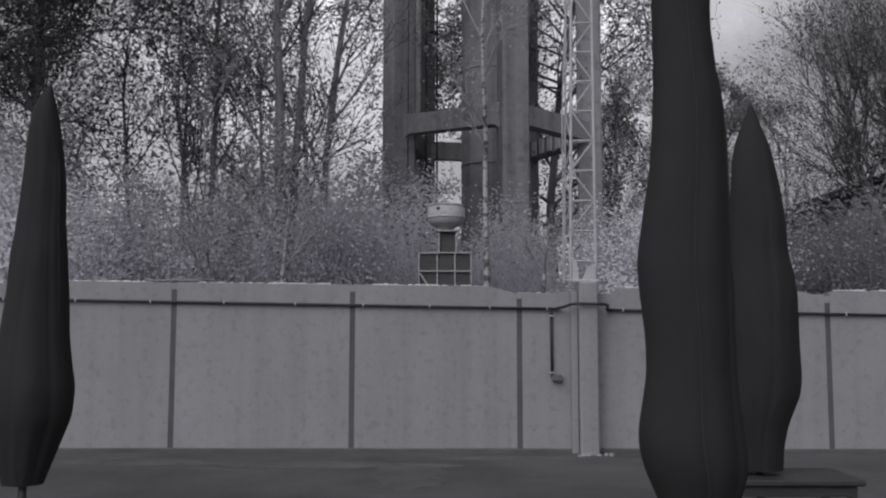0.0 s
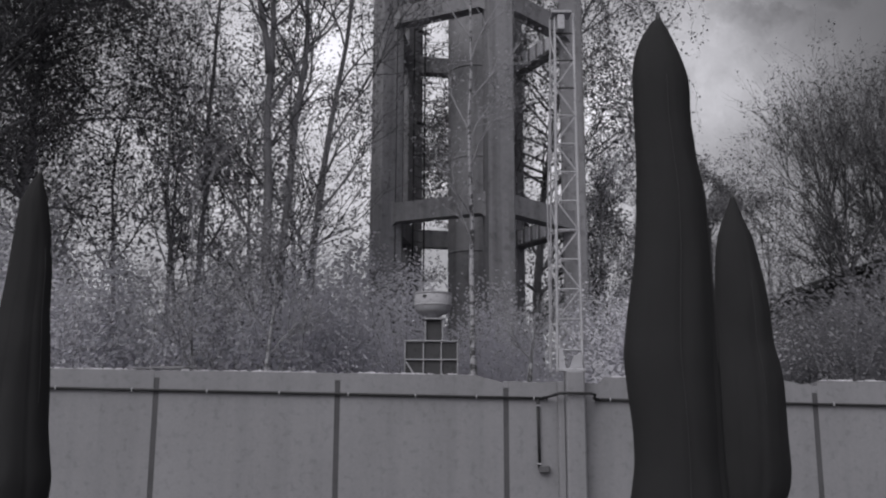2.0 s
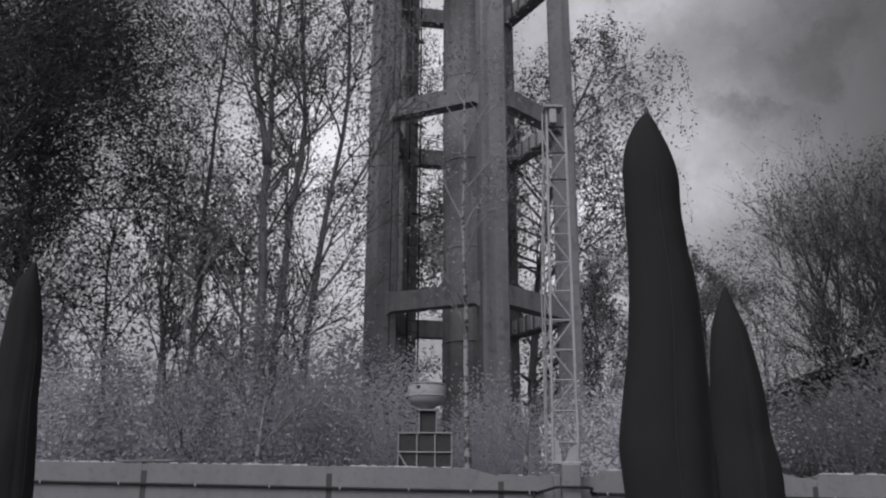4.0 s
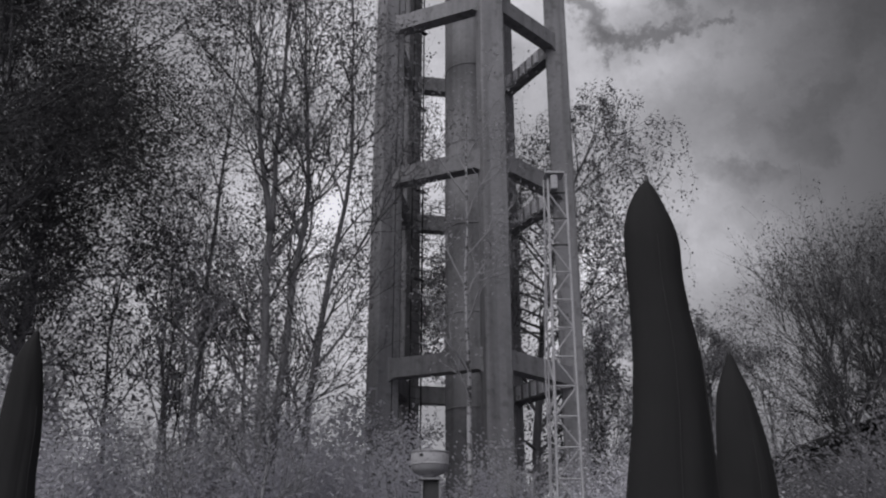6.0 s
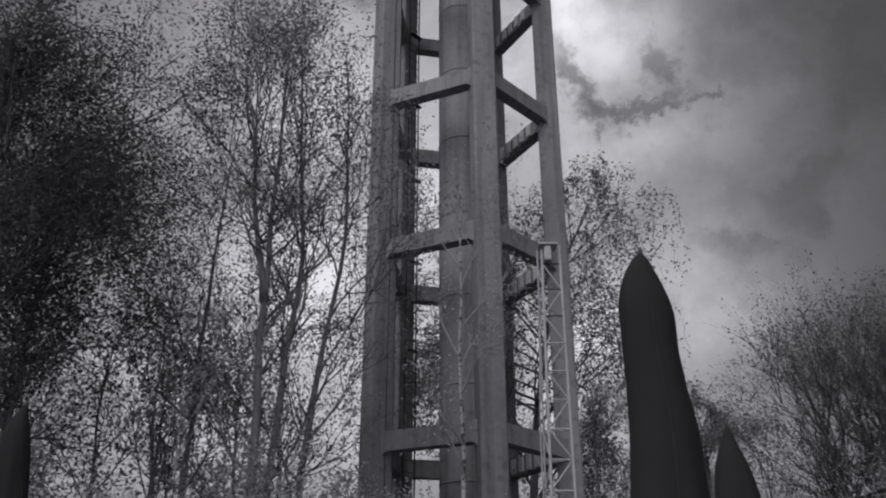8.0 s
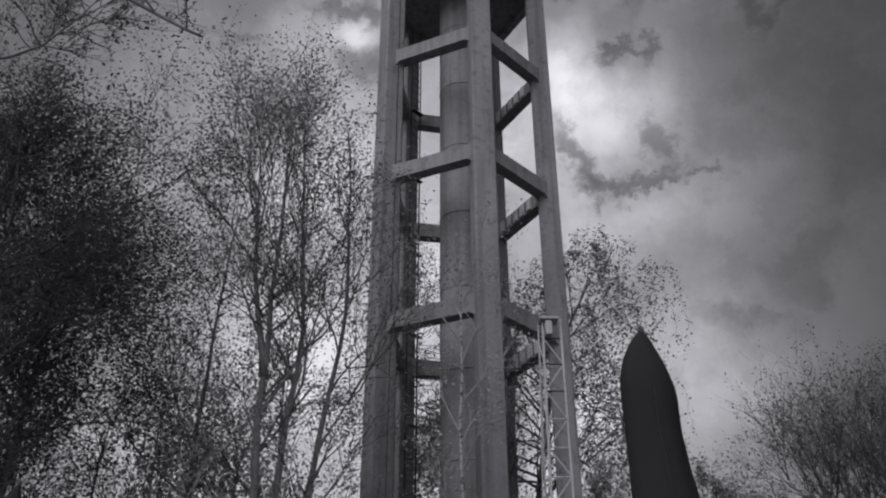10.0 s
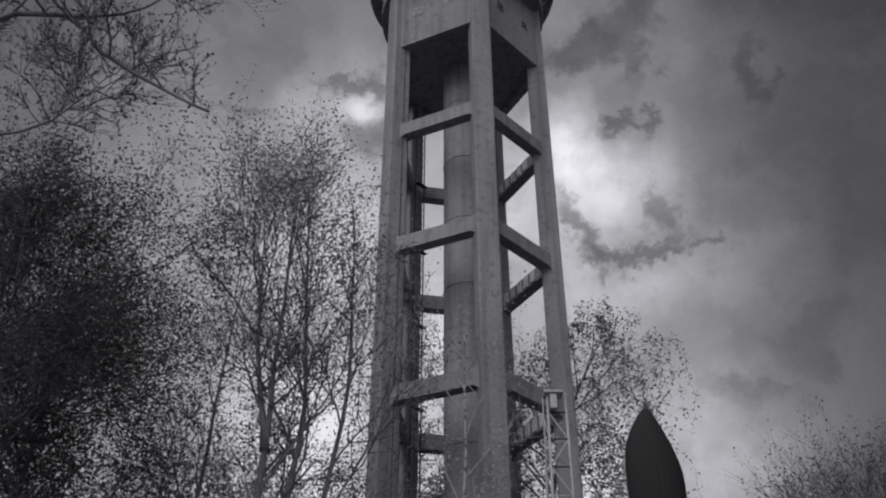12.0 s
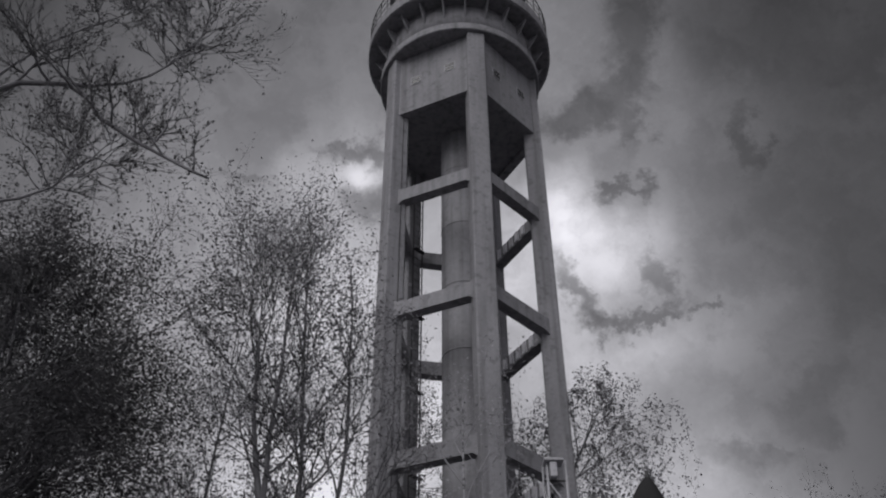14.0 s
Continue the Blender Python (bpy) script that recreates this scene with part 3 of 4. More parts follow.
# ---- feed hopper on a framed cabinet ----
def build_hopper():
    K = 0.742
    h = thing("framed_cabinet", (0.04 * K, 17.0 * K, 1.6 * (1 - K)), "dark panelled steel cabinet in a pale frame behind the wall", "cabinet")
    part("body", Geo().box((0, 0.3, 1.22), (1.00, 0.55, 3.55), None, 0.01), DARKPANEL, h)
    part("upper_body", Geo().box((0.05, 0.3, 3.22), (0.30, 0.40, 0.42), None, 0.01), DARKPANEL, h)
    for x in (-0.50, -0.15, 0.19, 0.50):
        part("upright", Geo().box((x, 0.01, 1.23), (0.024, 0.05, 3.57), None, 0.006), TUB, h)
    for z in (3.015, 2.66, 2.30, 1.94):
        part("crossbar", Geo().box((0, 0.004, z), (1.05, 0.056, 0.024), None, 0.006), TUB, h)
    for x in (-0.12, 0.21):
        part("upright", Geo().box((x, 0.06, 3.23), (0.022, 0.05, 0.42), None, 0.006), TUB, h)
    part("brace", Geo().tube([(-0.48, -0.04, 2.62), (-0.28, -0.04, 2.30)], 0.016, 5), TUB, h)
    part("top_plate", Geo().box((0.04, 0.25, 3.445), (0.38, 0.5, 0.03), None, 0.006), TUB, h)
    b = thing("round_tub", (0.05, 17.25 * K, 1.6 + 1.86 * K), "pale dented round tub with a bowl-shaped bottom on a cabinet", "tub")
    part("bowl", Geo().lathe([(0.001, 0.0), (0.12, 0.0), (0.13, 0.05), (0.27, 0.10), (0.345, 0.17), (0.365, 0.26), (0.365, 0.50), (0.35, 0.50), (0.345, 0.27), (0.001, 0.2)], 40), TUB, b, smooth=True)
    part("hoop", Geo().lathe([(0.366, 0.24), (0.378, 0.25), (0.378, 0.275), (0.366, 0.285)], 40), TUB, b)
    part("hoop", Geo().lathe([(0.366, 0.47), (0.378, 0.48), (0.378, 0.505), (0.35, 0.51)], 40), TUB, b)
    h.scale = b.scale = (K, K, K)
    part("port", Geo().box((-0.16, -0.335, 0.41), (0.07, 0.03, 0.05), None, 0.008), DARKSTEEL, b)


# ---- closed parasols ----
def build_parasol(x, y, shape, seed, label, seams):
    """A closed parasol from (height, half width, middle) rows; its cloth hangs in deep folds towards the viewer."""
    rnd = random.Random(seed)
    p = thing("closed_parasol", (x, y, 0), label, "parasol", "closed parasols in the yard")
    zs = [s[0] for s in shape]
    g, n, rows = Geo(), 120, 120
    folds = [(2 * math.pi * (k + rnd.uniform(-0.25, 0.25)) / 8, rnd.uniform(0.03, 0.17), rnd.uniform(0.10, 0.30), rnd.uniform(-0.22, 0.22)) for k in range(8)]
    zq = [zs[0] + (zs[-1] - zs[0]) * j / rows for j in range(rows + 1)]
    wide = np.interp([-q for q in zq], [-q for q in zs], [q[1] for q in shape])
    lean = np.interp([-q for q in zq], [-q for q in zs], [q[2] for q in shape])
    kernel = np.array([1, 2, 3, 2, 1]) / 9
    wide[5:-3] = np.convolve(wide, kernel, "same")[5:-3]
    lean[5:-3] = np.convolve(lean, kernel, "same")[5:-3]
    for j, z in enumerate(zq):
        loose = min(1.0, j / rows * 2.2)
        for i in range(n):
            a = 2 * math.pi * i / n
            r = 1.0 - 0.10 * noise.noise((math.cos(a) * 1.3, math.sin(a) * 1.3, z * 1.8 + seed)) - 0.03 * noise.noise((a * 3, z * 6, seed))
            for at, deep, span, twist in folds:
                off = (a - at - twist * (z - 2.0) + math.pi) % (2 * math.pi) - math.pi
                r -= deep * loose * math.exp(-(off / span) ** 2) * (1.0 if off > 0 else 0.6)
            half = float(wide[j])
            edge = abs(math.cos(a)) ** 3
            rx = half * (edge + (1 - edge) * (0.8 + 0.2 * r))
            g.v.append((float(lean[j]) + rx * math.cos(a), 0.85 * half * r * math.sin(a), z))
    for j in range(rows):
        for i in range(n):
            g.f.append((j * n + i, j * n + n + i, j * n + n + (i + 1) % n, j * n + (i + 1) % n))
    part("canopy", g, CLOTH, p, "dark canvas hanging in folds", smooth=True)
    # pale stitched seams down the cloth
    for at, first, last in seams:
        i = int(at * n) % n
        pts = [Vector(g.v[j * n + i]) + Vector((0, -0.002, 0)) for j in range(int(first * rows), int(last * rows), 2)]
        part("seam", Geo().tube(pts, 0.0022, 5), PIPING, p)
    part("finial", Geo().lathe([(0.001, 0.03), (0.008, 0.02), (0.011, 0.0), (0.011, -0.02)], 12, (shape[0][2], 0, zs[0])), POLE, p, smooth=True)
    part("pole", Geo().tube([(shape[-1][2], 0, 0.05), (shape[-1][2], 0, zs[-1] + 0.3)], 0.024, 12), POLE, p, smooth=True)
    part("base", Geo().box((shape[-1][2], 0, 0.055), (0.5, 0.5, 0.07), None, 0.02), SHEET, p)
    part("base_sleeve", Geo().lathe([(0.035, 0.08), (0.035, 0.34), (0.026, 0.35)], 16, (shape[-1][2], 0, 0)), POLE, p, smooth=True)


# ---- table under a parasol ----
def build_table():
    t = thing("garden_table", (1.92, 5.31, 0), "small dark garden table round the pole of a closed parasol", "table")
    part("tabletop", Geo().box((0, 0, 0.725), (0.92, 0.46, 0.035), None, 0.008), POLE, t)
    part("apron", Geo().box((0, -0.19, 0.675), (0.84, 0.025, 0.06), None, 0.004), POLE, t)
    part("apron", Geo().box((0, 0.19, 0.675), (0.84, 0.025, 0.06), None, 0.004), POLE, t)
    for x in (-0.40, 0.40):
        for y in (-0.18, 0.18):
            part("leg", Geo().box((x, y, 0.36), (0.04, 0.04, 0.70), None, 0.004), POLE, t)


# ---- trees ----
def branch_path(p, d, length, steps, wobble, lift):
    pts, d = [p.copy()], d.normalized()
    for _ in range(steps):
        d = (d + rvec(wobble) + Vector((0, 0, lift))).normalized()
        p = p + d * (length / steps)
        pts.append(p.copy())
    return pts


def grow(wood, twigs, tips, p, d, length, r, level, cfg):
    pts = branch_path(p, d, length, 5, cfg["wobble"], cfg["lift"] if level < 3 else cfg["droop"])
    radii = [r * (1 - 0.75 * i / 5) for i in range(6)]
    (wood if level == 1 else twigs).tube(pts, radii, 6 if level == 1 else (4 if level == 2 else 3), cap=False)
    if level >= cfg["levels"]:
        tips.append(pts)
        return
    share = min(1.0, 0.25 + 0.75 * length / (cfg["reach"] * (1.0, 0.6)[level - 1]))
    for k in range(max(2, round(cfg["kids"][level - 1] * share))):
        s = random.uniform(0.3, 1.0)
        i = min(4, int(s * 5))
        q = pts[i].lerp(pts[i + 1], s * 5 - i)
        ax = (pts[i + 1] - pts[i]).normalized()
        side = ax.orthogonal().normalized()
        side.rotate(Matrix.Rotation(random.uniform(0, 6.283), 3, ax))
        nd = ax * math.cos(cfg["angle"]) + side * math.sin(cfg["angle"]) * random.uniform(0.7, 1.2)
        grow(wood, twigs, tips, q, nd, length * random.uniform(0.45, 0.78), r * (1 - 0.7 * s) * 0.62 + 0.002, level + 1, cfg)


def hang_strand(pts, twigs, cfg):
    """A thin whip hanging from the end of a twig."""
    p, n = pts[-1], random.uniform(0.6, 2.0)
    q = [p + Vector((random.gauss(0, 0.05) * k, random.gauss(0, 0.05) * k, -n * k / 5)) for k in range(6)]
    twigs.tube(q, [0.006 * (1 - 0.15 * k) for k in range(6)], 3, cap=False)
    return q


def build_tree(name, label, category, spine, r0, limbs, cfg, leaf_mat, bark=None, group="", trunks=()):
    """A tree from the points of its trunk, with limbs from the share cfg['from'] of its height upward."""
    base = Vector(spine[0])
    t = thing(name, base, label, category, group)
    wood, twigs, tips = Geo(), Geo(), []
    for sp, rr in [(spine, r0), *trunks]:
        pts = [Vector(q) - base for q in sp]
        fine = [pts[0]]
        for a, b in zip(pts, pts[1:]):
            m = max(2, int((b - a).length / 0.6))
            j = pts.index(a)
            before, after = pts[max(0, j - 1)], pts[min(len(pts) - 1, j + 2)]
            for s in range(1, m + 1):
                u = s / m
                q = 0.5 * (2 * a + (b - before) * u + (2 * before - 5 * a + 4 * b - after) * u ** 2 + (3 * a - before - 3 * b + after) * u ** 3)
                fine.append(q + Vector((0.05 * noise.noise((q.z * 0.8, q.x, rr * 50)), 0.05 * noise.noise((q.z * 0.8, q.x, 9 + rr * 50)), 0.05 * noise.noise((q.x * 1.1, q.z, 5)))))
        tot = len(fine) - 1
        wood.tube(fine, [rr * (1 - 0.86 * (i / tot) ** 0.9) + (0.35 * rr * max(0, 1 - i / 1.5)) for i in range(tot + 1)], 9)
        for k in range(limbs):
            s = cfg["from"] + (0.97 - cfg["from"]) * (k + random.random()) / limbs
            i = min(tot - 1, int(s * tot))
            q = fine[i].lerp(fine[i + 1], s * tot - i)
            a = random.uniform(0, 6.283)
            top = (s - cfg["from"]) / (1 - cfg["from"])
            up = cfg["up"] * (1 + 1.6 * top * top)
            d = Vector((math.cos(a), math.sin(a), up * random.uniform(0.6, 1.3)))
            reach = cfg["reach"] * (0.35 + 0.65 * math.sin(math.pi * min(1.0, 0.15 + 0.85 * (1 - (s - cfg["from"]) / (1 - cfg["from"]))))) * random.uniform(0.7, 1.15) * (1 - 0.5 * top * top)
            limb = Geo()
            grow(limb, twigs, tips, q, d, reach, rr * (1 - 0.8 * s) * 0.38 + 0.006, 1, cfg)
            part("limb", limb, PALE_TWIG if bark else BARK, t, smooth=True)
        part("trunk", wood, bark or BARK, t, smooth=True)
        wood = Geo()
    crown = Geo()
    size, per = cfg["leaf"], cfg["per"]
    for pts in [hang_strand(p, twigs, cfg) for p in tips if random.random() < cfg.get("strand", 0)] + tips:
        for _ in range(per):
            i = random.randrange(1, 5)
            q = pts[i].lerp(pts[i + 1], random.random()) + rvec(cfg["spread"])
            s = size * random.uniform(0.6, 1.3)
            crown.leaf(q, rvec() + Vector((0, 0, cfg["hang"])), s, s * 0.33)
    tagged(part("brushwood", twigs, PALE_TWIG if bark else TWIG, t), kind="stuff")
    if crown.v:
        tagged(part("crown", crown, leaf_mat, t), kind="stuff")
    return t


def build_shrub(seed, width, height, leaves, mat):
    random.seed(seed)
    t = thing("shrub", (0, 0, 0), "pale dense leafy shrub behind the boundary wall", "shrub", "shrubs behind the wall")
    stems, crown = Geo(), Geo()
    for i in range(26):
        a, rr = random.uniform(0, 6.283), random.uniform(0.0, 0.45) * width
        end = Vector((math.cos(a) * rr * 1.3, math.sin(a) * rr, height * random.uniform(0.55, 1.0)))
        pts = branch_path(Vector((math.cos(a) * rr * 0.5, math.sin(a) * rr * 0.5, 0)), end, end.length, 6, 0.10, 0.05)
        stems.tube(pts, [0.022 * (1 - 0.8 * k / 6) for k in range(7)], 4, cap=False)
        for _ in range(leaves // 26):
            k = min(5, int(6 * random.random() ** 0.85))
            q = pts[k].lerp(pts[k + 1], random.random())
            q = q + Vector((random.gauss(0, 0.26), random.gauss(0, 0.22), random.gauss(0, 0.22)))
            s = random.uniform(0.05, 0.085)
            if q.z > 0.1:
                crown.leaf(q, rvec() + Vector((0, 0, -0.4)), s, s * 0.38, 0.26)
    tagged(part("brushwood", stems, PALE_TWIG, t), kind="stuff")
    tagged(part("crown", crown, mat, t), kind="stuff")
    return t


BIRCH_CFG = dict(levels=3, kids=(8, 6), angle=0.66, wobble=0.13, lift=0.10, droop=0.02, reach=3.5, up=1.0, leaf=0.072, per=16, spread=0.16, hang=-0.6)
BIRCH_CFG["from"] = 0.22
WEEP_CFG = dict(BIRCH_CFG, droop=-0.60, lift=0.02, up=0.55, leaf=0.11, per=22, spread=0.14, reach=3.6)
DARK_CFG = dict(BIRCH_CFG, kids=(9, 7), reach=3.2, up=0.7, leaf=0.08, per=30, spread=0.17, lift=0.03, droop=-0.3, angle=0.75)
ROUND_CFG = dict(BIRCH_CFG, kids=(10, 9), reach=3.6, up=0.8, leaf=0.07, per=14, spread=0.08, angle=0.6, wobble=0.07)
BARE_CFG = dict(levels=3, kids=(9, 8), angle=0.62, wobble=0.14, lift=0.10, droop=0.14, reach=2.6, up=0.45, leaf=0.05, per=2, spread=0.01, hang=0.6)


def build_trees():
    random.seed(11)
    build_tree("birch_tree", "slender forked birch with small sparse spring leaves", "tree",
               [(-2.65, 15.0, 0), (-2.80, 15.0, 4.8), (-2.86, 15.0, 6.7), (-2.84, 15.0, 9.2), (-2.8, 15.0, 13.2)], 0.125, 14, BIRCH_CFG, LEAF_BIRCH,
               trunks=[([(-2.85, 15.0, 7.6), (-3.2, 15.0, 9.6), (-3.4, 15.1, 12.3)], 0.07)], group="birches behind the wall")
    random.seed(12)
    build_tree("birch_tree", "tall slim birch with fine upright branches", "tree",
               [(-2.75, 15.5, 0), (-2.6, 15.5, 4.7), (-2.46, 15.5, 6.8), (-2.32, 15.5, 8.7), (-2.5, 15.5, 11.8), (-2.62, 15.5, 13.8)], 0.105, 16, BIRCH_CFG, LEAF_BIRCH, group="birches behind the wall")
    random.seed(13)
    build_tree("birch_tree", "leaning slim birch beside the tower", "tree",
               [(-2.3, 16.0, 0), (-2.12, 16.0, 4.7), (-1.86, 16.0, 7.1), (-1.55, 16.0, 9.4), (-1.6, 16.0, 12.2), (-1.72, 16.0, 13.9)], 0.10, 14, dict(BIRCH_CFG, reach=3.0), LEAF_BIRCH, group="birches behind the wall")
    random.seed(28)
    build_tree("birch_tree", "slim birch with airy spreading crown", "tree",
               [(-4.4, 16.4, 0), (-4.3, 16.4, 5.0), (-4.2, 16.4, 9.0), (-4.0, 16.4, 12.2)], 0.085, 12, dict(BIRCH_CFG, reach=2.8), LEAF_BIRCH, group="birches behind the wall")
    random.seed(14)
    build_tree("birch_tree", "thin white-barked birch in front of the tower", "tree",
               [(0.645, 12.5, 0), (0.62, 12.5, 2.26), (0.59, 12.5, 4.4), (0.58, 12.5, 6.67), (0.60, 12.5, 8.6)], 0.06, 11, dict(BIRCH_CFG, **{"from": 0.45, "reach": 1.7, "per": 9, "leaf": 0.05, "kids": (6, 5)}), LEAF_MID, BIRCH, "birches behind the wall")
    random.seed(15)
    build_tree("birch_tree", "short thin white birch among the shrubs", "tree",
               [(-2.34, 12.5, 0), (-2.29, 12.5, 2.3), (-2.21, 12.5, 3.1), (-2.18, 12.5, 4.2)], 0.05, 6, dict(BIRCH_CFG, reach=1.0, per=4, leaf=0.055), LEAF_MID, BIRCH, "birches behind the wall")
    random.seed(16)
    build_tree("birch_tree", "very thin pale birch among the shrubs", "tree",
               [(-3.25, 12.5, 0), (-3.28, 12.5, 2.4), (-3.4, 12.5, 3.85), (-3.45, 12.5, 5.6)], 0.03, 8, dict(BIRCH_CFG, reach=1.4, per=5), LEAF_BIRCH, BIRCH, "birches behind the wall")
    random.seed(17)
    build_tree("birch_stump", "short broken leaning white birch trunk", "tree",
               [(1.17, 12.6, 0), (1.39, 12.6, 2.10), (1.48, 12.6, 2.62)], 0.08, 3, dict(BIRCH_CFG, reach=0.8, per=2, leaf=0.05), LEAF_MID, BIRCH)
    random.seed(18)
    build_tree("weeping_birch", "weeping birch with hanging leafy twigs behind the tower", "tree",
               [(3.5, 26.0, 0), (3.2, 26.0, 5.0), (3.7, 26.0, 10.0), (4.5, 26.0, 13.2), (5.5, 26.0, 15.3)], 0.19, 42, dict(WEEP_CFG, kids=(9, 6), reach=4.6, spread=0.09, angle=0.55, per=24, strand=0.7, leaf=0.10), LEAF_BIRCH)
    random.seed(19)
    # lighter leaf tone makes up for the tower's shade on it
    build_tree("birch_tree", "birch with drooping twigs behind the tower legs", "tree",
               [(2.6, 27.0, 0), (2.7, 27.0, 6.0), (2.9, 27.0, 10.5), (3.1, 27, 14.0)], 0.11, 8, dict(WEEP_CFG, per=6, kids=(7, 5)), LEAF_MID, group="birches behind the wall")
    random.seed(20)
    build_tree("birch_tree", "leafy birch standing beyond the tower", "tree",
               [(-0.9, 29.0, 0), (-0.8, 29.0, 7.0), (-0.5, 29.0, 13.5), (-0.4, 29, 18)], 0.13, 9, dict(WEEP_CFG, droop=-0.1, per=9, reach=2.6), LEAF_BIRCH, group="birches behind the wall")
    random.seed(21)
    build_tree("dark_tree", "large dense dark-leaved tree over the wall", "tree",
               [(-7.9, 13.3, 0), (-7.8, 13.3, 4.0), (-7.6, 13.3, 8.0), (-7.5, 13.3, 10.8)], 0.22, 46, dict(DARK_CFG, reach=4.2, per=50, leaf=0.066, spread=0.2, **{"from": 0.42}), LEAF_DARK)
    random.seed(22)
    build_tree("dark_tree", "dark-leaved tree with drooping outer boughs", "tree",
               [(-6.9, 14.5, 0), (-6.8, 14.5, 4.0), (-6.7, 14.5, 7.5), (-6.6, 14.5, 9.8)], 0.14, 26, dict(DARK_CFG, reach=2.9, per=30, leaf=0.066, spread=0.2, **{"from": 0.5}), LEAF_DARK)
    random.seed(23)
    build_tree("bare_tree", "nearly bare tree with long crooked budding boughs", "tree",
               [(-8.3, 9.2, 0), (-8.1, 9.2, 4.5), (-7.6, 9.1, 9.0), (-6.9, 9.0, 11.6), (-5.4, 9.0, 12.0), (-4.75, 9.0, 11.25), (-3.6, 9.0, 10.45), (-3.0, 9.0, 10.1)], 0.13, 20, dict(BARE_CFG, **{"from": 0.60, "reach": 1.3}), LEAF_DARK,
               trunks=[([(-5.5, 9.0, 12.0), (-4.6, 9.0, 12.05), (-4.0, 9.0, 12.5), (-3.5, 9.0, 13.4)], 0.035), ([(-7.4, 9.0, 9.4), (-6.0, 9.0, 9.6), (-5.1, 9.0, 9.9), (-4.4, 9.0, 11.0)], 0.04), ([(-7.0, 9.0, 11.4), (-6.0, 9.0, 13.0), (-5.0, 9.0, 13.7), (-4.2, 9.0, 14.2)], 0.03)])
    random.seed(24)
    build_tree("round_tree", "broad spreading tree with fine upright twigs", "tree",
               [(12.6, 24.0, 0), (12.6, 24.0, 3.0), (12.9, 24.0, 6.2), (13.2, 24, 9.4)], 0.24, 26, dict(ROUND_CFG, reach=3.7, up=0.75, per=6), LEAF_DARK,
               trunks=[([(12.6, 24.0, 2.8), (11.6, 24.0, 5.4), (11.0, 24, 8.1)], 0.13), ([(12.6, 24, 2.8), (14.6, 24.0, 6.0), (15.2, 24, 9.0)], 0.13)])
    random.seed(25)
    build_tree("young_tree", "small upright leafy tree beyond the wall", "tree",
               [(8.1, 25.0, 0), (8.1, 25.0, 3.6), (8.1, 25, 8.0)], 0.12, 18, dict(ROUND_CFG, reach=1.7, per=18), LEAF_BIRCH)
    random.seed(26)
    # this tree stands in tower shade; paler leaves put the light back
    build_tree("young_tree", "small leafy tree beyond the lattice mast", "tree",
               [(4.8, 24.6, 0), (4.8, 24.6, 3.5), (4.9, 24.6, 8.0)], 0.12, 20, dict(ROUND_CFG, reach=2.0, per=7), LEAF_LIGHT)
    for seed, x, y, h in ((61, -9.6, 20.5, 11.5), (62, -6.6, 22.0, 11.0), (63, -3.7, 23.0, 13.0), (67, -8.2, 18.2, 7.6), (68, -5.4, 18.6, 7.2), (69, -10.8, 17.4, 8.0), (70, -4.0, 19.6, 7.8), (71, -7.0, 19.4, 8.6), (73, 10.2, 26.0, 7.2), (65, 7.0, 29.0, 9.5), (66, -12.5, 19.0, 12.0)):
        random.seed(seed)
        build_tree("birch_tree", "slim leafy birch in the thicket behind the shrubs", "tree",
                   [(x, y, 0), (x + 0.1, y, h * 0.4), (x - 0.1, y, h * 0.75), (x, y, h)], 0.09, 14, dict(BIRCH_CFG, reach=3.0, leaf=0.10, per=10, droop=-0.1), LEAF_MID, group="birches behind the wall")
    random.seed(27)
    build_tree("tall_twiggy_tree", "tree with bare twigs reaching above the yard", "tree",
               [(13.8, 22.0, 0), (13.4, 22.0, 6.0), (12.8, 22, 10.6)], 0.16, 14, dict(BIRCH_CFG, reach=2.2, per=5), LEAF_DARK)
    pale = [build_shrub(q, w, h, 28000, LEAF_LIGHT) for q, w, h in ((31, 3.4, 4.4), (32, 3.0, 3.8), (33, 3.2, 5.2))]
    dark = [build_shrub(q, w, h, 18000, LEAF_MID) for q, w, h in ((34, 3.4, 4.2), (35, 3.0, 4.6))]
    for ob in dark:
        tagged(ob, "grey leafy shrub behind the boundary wall, darkened for the view edge")
    random.seed(40)
    spots = []
    for i in range(17):
        spots.append((-8.8 + 1.05 * i + random.uniform(-0.3, 0.3), 14.7 + random.uniform(-0.3, 0.5), random.uniform(0.80, 1.02)))
    for i in range(13):
        spots.append((-11 + 2.0 * i + random.uniform(-0.5, 0.5), 20.2 + random.uniform(-0.6, 1.5), random.uniform(1.0, 1.3)))
    spots = [q for q in spots if not (q[0] / q[1] > 0.33 and q[1] > 17)]
    spots = [(x * 1.3, y * 1.3, k * 0.85) if y > 17 and -2.2 < x < 4.6 else (x, y, k) for x, y, k in spots]
    spots = [(x, y, k * 0.80) if -0.09 < x / y < 0.19 and y < 17 else (x, y, k) for x, y, k in spots]
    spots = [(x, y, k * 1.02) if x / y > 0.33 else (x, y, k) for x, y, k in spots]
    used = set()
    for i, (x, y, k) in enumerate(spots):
        # towards the view's edges the same shrub is toned down to darken them
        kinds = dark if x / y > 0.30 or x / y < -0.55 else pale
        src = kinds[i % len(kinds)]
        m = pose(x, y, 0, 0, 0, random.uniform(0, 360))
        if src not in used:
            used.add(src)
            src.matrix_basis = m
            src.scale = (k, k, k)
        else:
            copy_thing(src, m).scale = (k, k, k)


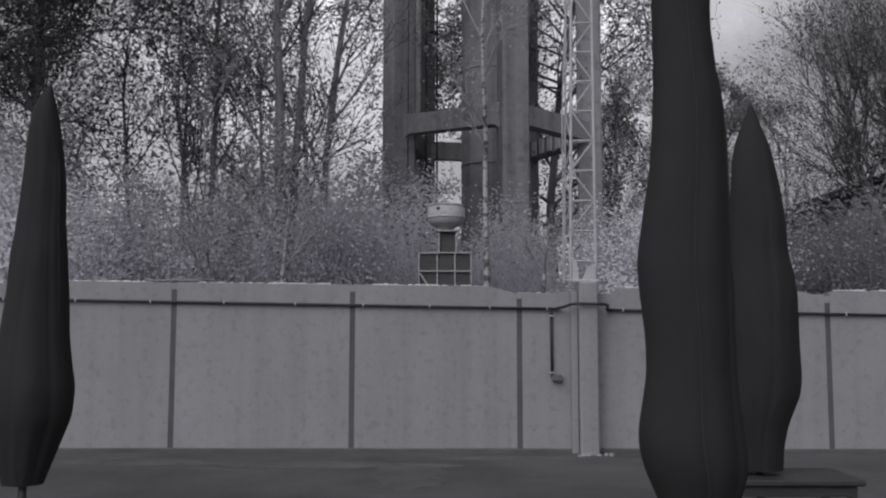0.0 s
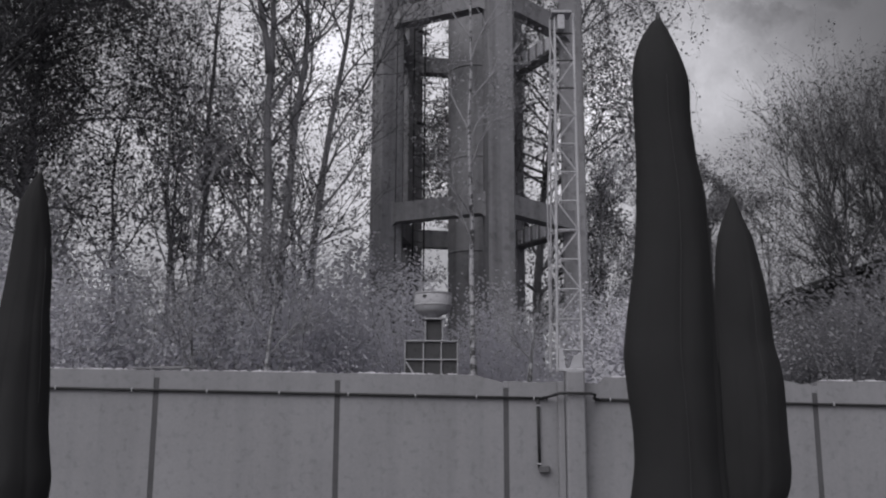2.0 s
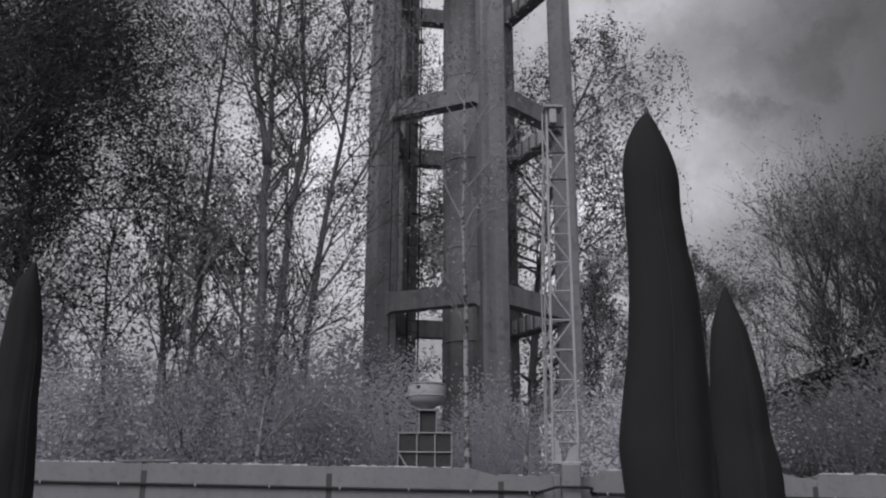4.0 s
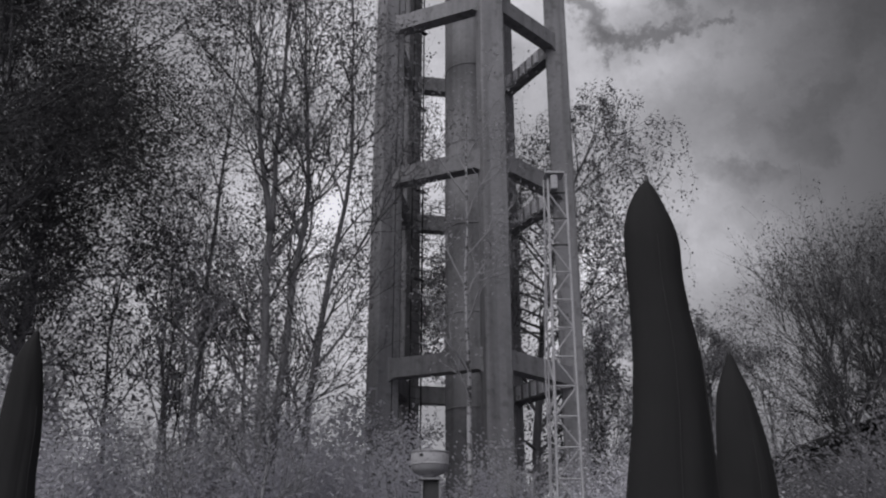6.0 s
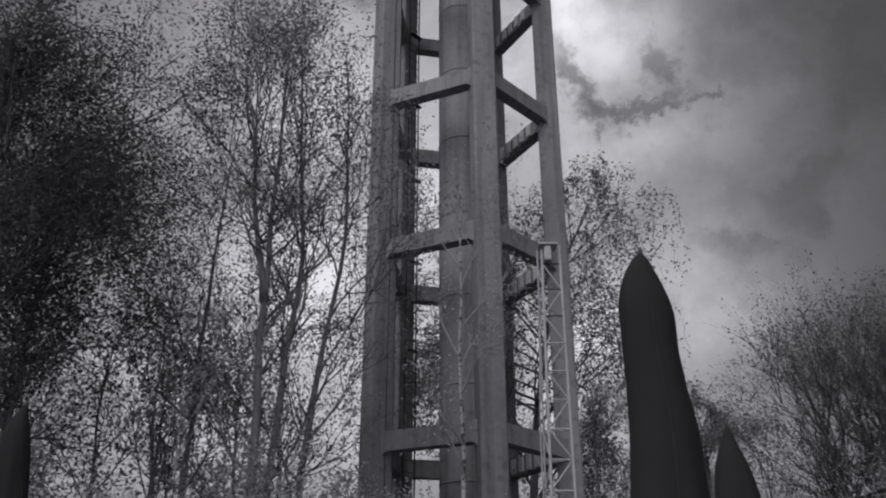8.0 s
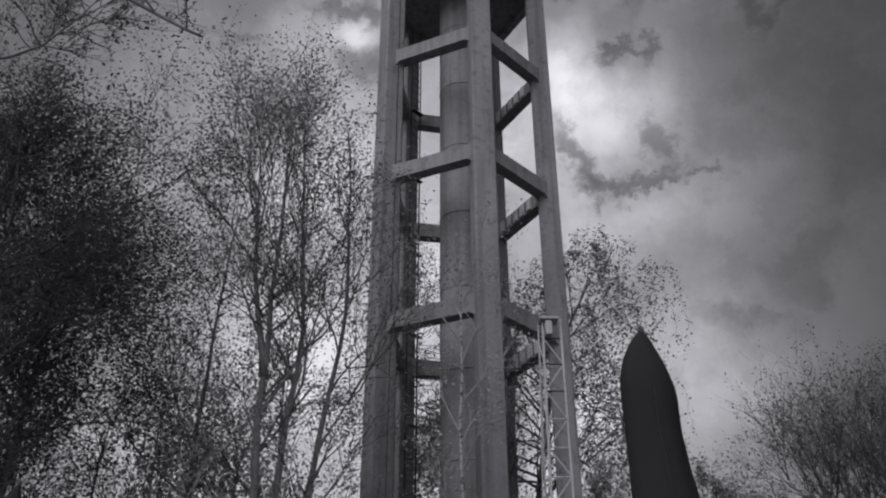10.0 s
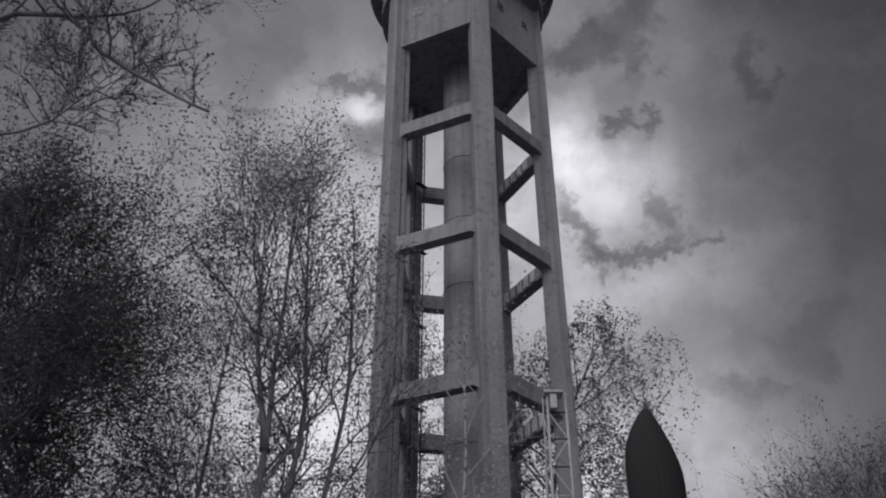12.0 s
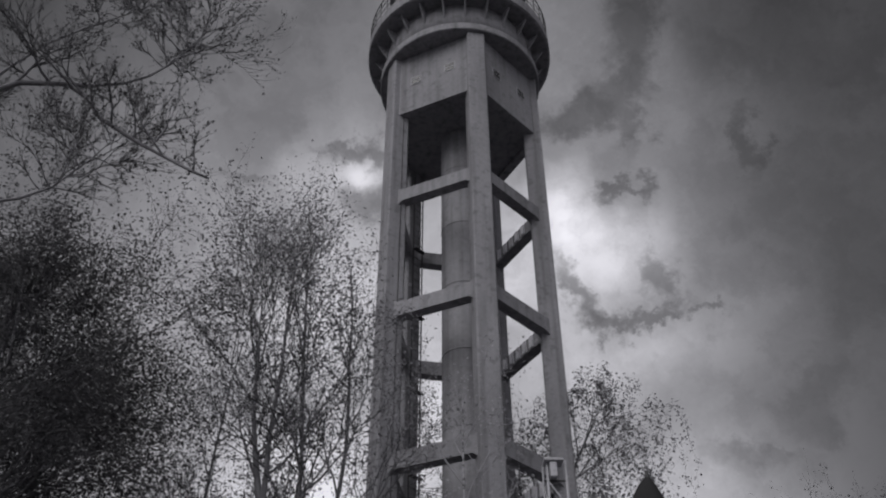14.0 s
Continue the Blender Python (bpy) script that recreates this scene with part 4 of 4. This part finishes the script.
def build_far_wood():
    """Distant woodland closing the view all round."""
    random.seed(50)
    stems, crown = Geo(), Geo()
    for i in range(150):
        a = random.uniform(-1.3, 1.3)
        d = random.uniform(36, 52)
        x, y, h = d * math.sin(a), d * math.cos(a), random.uniform(4.0, 6.5)
        stems.tube([(x, y, 0), (x + random.uniform(-0.5, 0.5), y, h * 0.9)], [0.16, 0.03], 5)
        for _ in range(420):
            z = h * (0.15 + 0.85 * random.random() ** 0.8)
            r = 2.2 * (1 - (z / h - 0.45) ** 2 * 1.8)
            b, rr = random.uniform(0, 6.283), r * math.sqrt(random.random())
            s = random.uniform(0.25, 0.45)
            crown.leaf(Vector((x + rr * math.cos(b), y + rr * math.sin(b), z)), rvec(), s, s * 0.4)
    w = thing("distant_woodland", (0, 0, 0), "distant band of leafy woodland", "woodland", kind="stuff")
    tagged(part("brushwood", stems, BARK, w), kind="stuff")
    tagged(part("crown", crown, LEAF_MID, w), kind="stuff")


# ---- house beyond the wall ----
def build_house():
    h = thing("house", (12.9, 27.5, 0), "low dark-roofed house half hidden by trees", "house")
    part("wall", Geo().box((0, 0, 2.3), (7.2, 6.0, 4.6)), PLASTER, h)
    part("wall", Geo().prism([(-3.6, 4.6), (3.6, 4.6), (0, 5.78)], 5.98, Matrix.Identity(4)), PLASTER, h)
    for s in (-1, 1):
        part("roof", Geo().prism([(0, 5.92), (s * 4.3, 4.36), (s * 4.3, 4.52), (0, 6.10)], 6.9, Matrix.Identity(4)), ROOF, h)
    for x in (-2.0, 0.4, 2.4):
        w = new("window")
        w.parent = h
        part("frame", Geo().box((x, -3.02, 2.7), (1.1, 0.08, 1.3), None, 0.01), TUB, w)
        part("pane", Geo().box((x - 0.26, -3.05, 2.7), (0.44, 0.06, 1.14)), GLASS, w)
        part("pane", Geo().box((x + 0.26, -3.05, 2.7), (0.44, 0.06, 1.14)), GLASS, w)


build_ground()
build_wall()
build_pillar()
build_conduit()
build_branch()
build_mast()
build_tower()
build_hopper()
BIG = [
    (3.17, 0.009, 0.907), (3.14, 0.032, 0.901), (3.10, 0.053, 0.897), (3.05, 0.076, 0.895), (2.99, 0.095, 0.898), (2.93, 0.107, 0.902),
    (2.88, 0.111, 0.907), (2.78, 0.109, 0.906), (2.76, 0.111, 0.906), (2.73, 0.108, 0.906), (2.65, 0.115, 0.911), (2.62, 0.113, 0.913),
    (2.53, 0.122, 0.917), (2.52, 0.123, 0.921), (2.41, 0.132, 0.926), (2.19, 0.145, 0.922), (1.98, 0.164, 0.907), (1.83, 0.175, 0.898),
    (1.70, 0.171, 0.905), (1.56, 0.163, 0.913), (1.43, 0.163, 0.915), (1.31, 0.177, 0.910), (1.23, 0.189, 0.908), (1.16, 0.194, 0.914),
    (1.08, 0.186, 0.925), (1.02, 0.165, 0.931), (0.94, 0.135, 0.933), (0.82, 0.082, 0.935),
]
MIDDLE = [
    (2.95, 0.007, 1.866), (2.90, 0.026, 1.867), (2.79, 0.067, 1.863), (2.69, 0.104, 1.867), (2.55, 0.128, 1.873), (2.38, 0.151, 1.882),
    (2.21, 0.166, 1.885), (2.04, 0.174, 1.885), (1.93, 0.189, 1.898), (1.80, 0.200, 1.905), (1.53, 0.205, 1.902), (1.30, 0.212, 1.903),
    (1.20, 0.205, 1.897), (1.10, 0.181, 1.877), (1.02, 0.161, 1.865), (0.90, 0.143, 1.857), (0.77, 0.132, 1.859),
]
BULGED = [
    (3.06, 0.010, -2.391), (2.98, 0.046, -2.406), (2.89, 0.077, -2.413), (2.72, 0.103, -2.408), (2.46, 0.126, -2.401), (2.20, 0.142, -2.411),
    (2.04, 0.162, -2.415), (1.78, 0.178, -2.414), (1.53, 0.198, -2.424), (1.37, 0.217, -2.421), (1.24, 0.230, -2.412), (1.07, 0.220, -2.415),
    (0.91, 0.181, -2.437), (0.80, 0.152, -2.450), (0.68, 0.116, -2.459),
]
build_parasol(0.0, 3.3, BIG, 3, "large closed dark canvas parasol with pale seams", [(0.755, 0.12, 0.95), (0.93, 0.10, 0.6)])
build_parasol(0.0, 5.3, MIDDLE, 5, "closed dark canvas parasol standing on the asphalt", [(0.78, 0.25, 0.6)])
build_parasol(0.0, 5.3, BULGED, 7, "closed dark canvas parasol bulging towards its hem", [(0.93, 0.2, 0.6)])
build_table()
build_house()
build_trees()
build_far_wood()
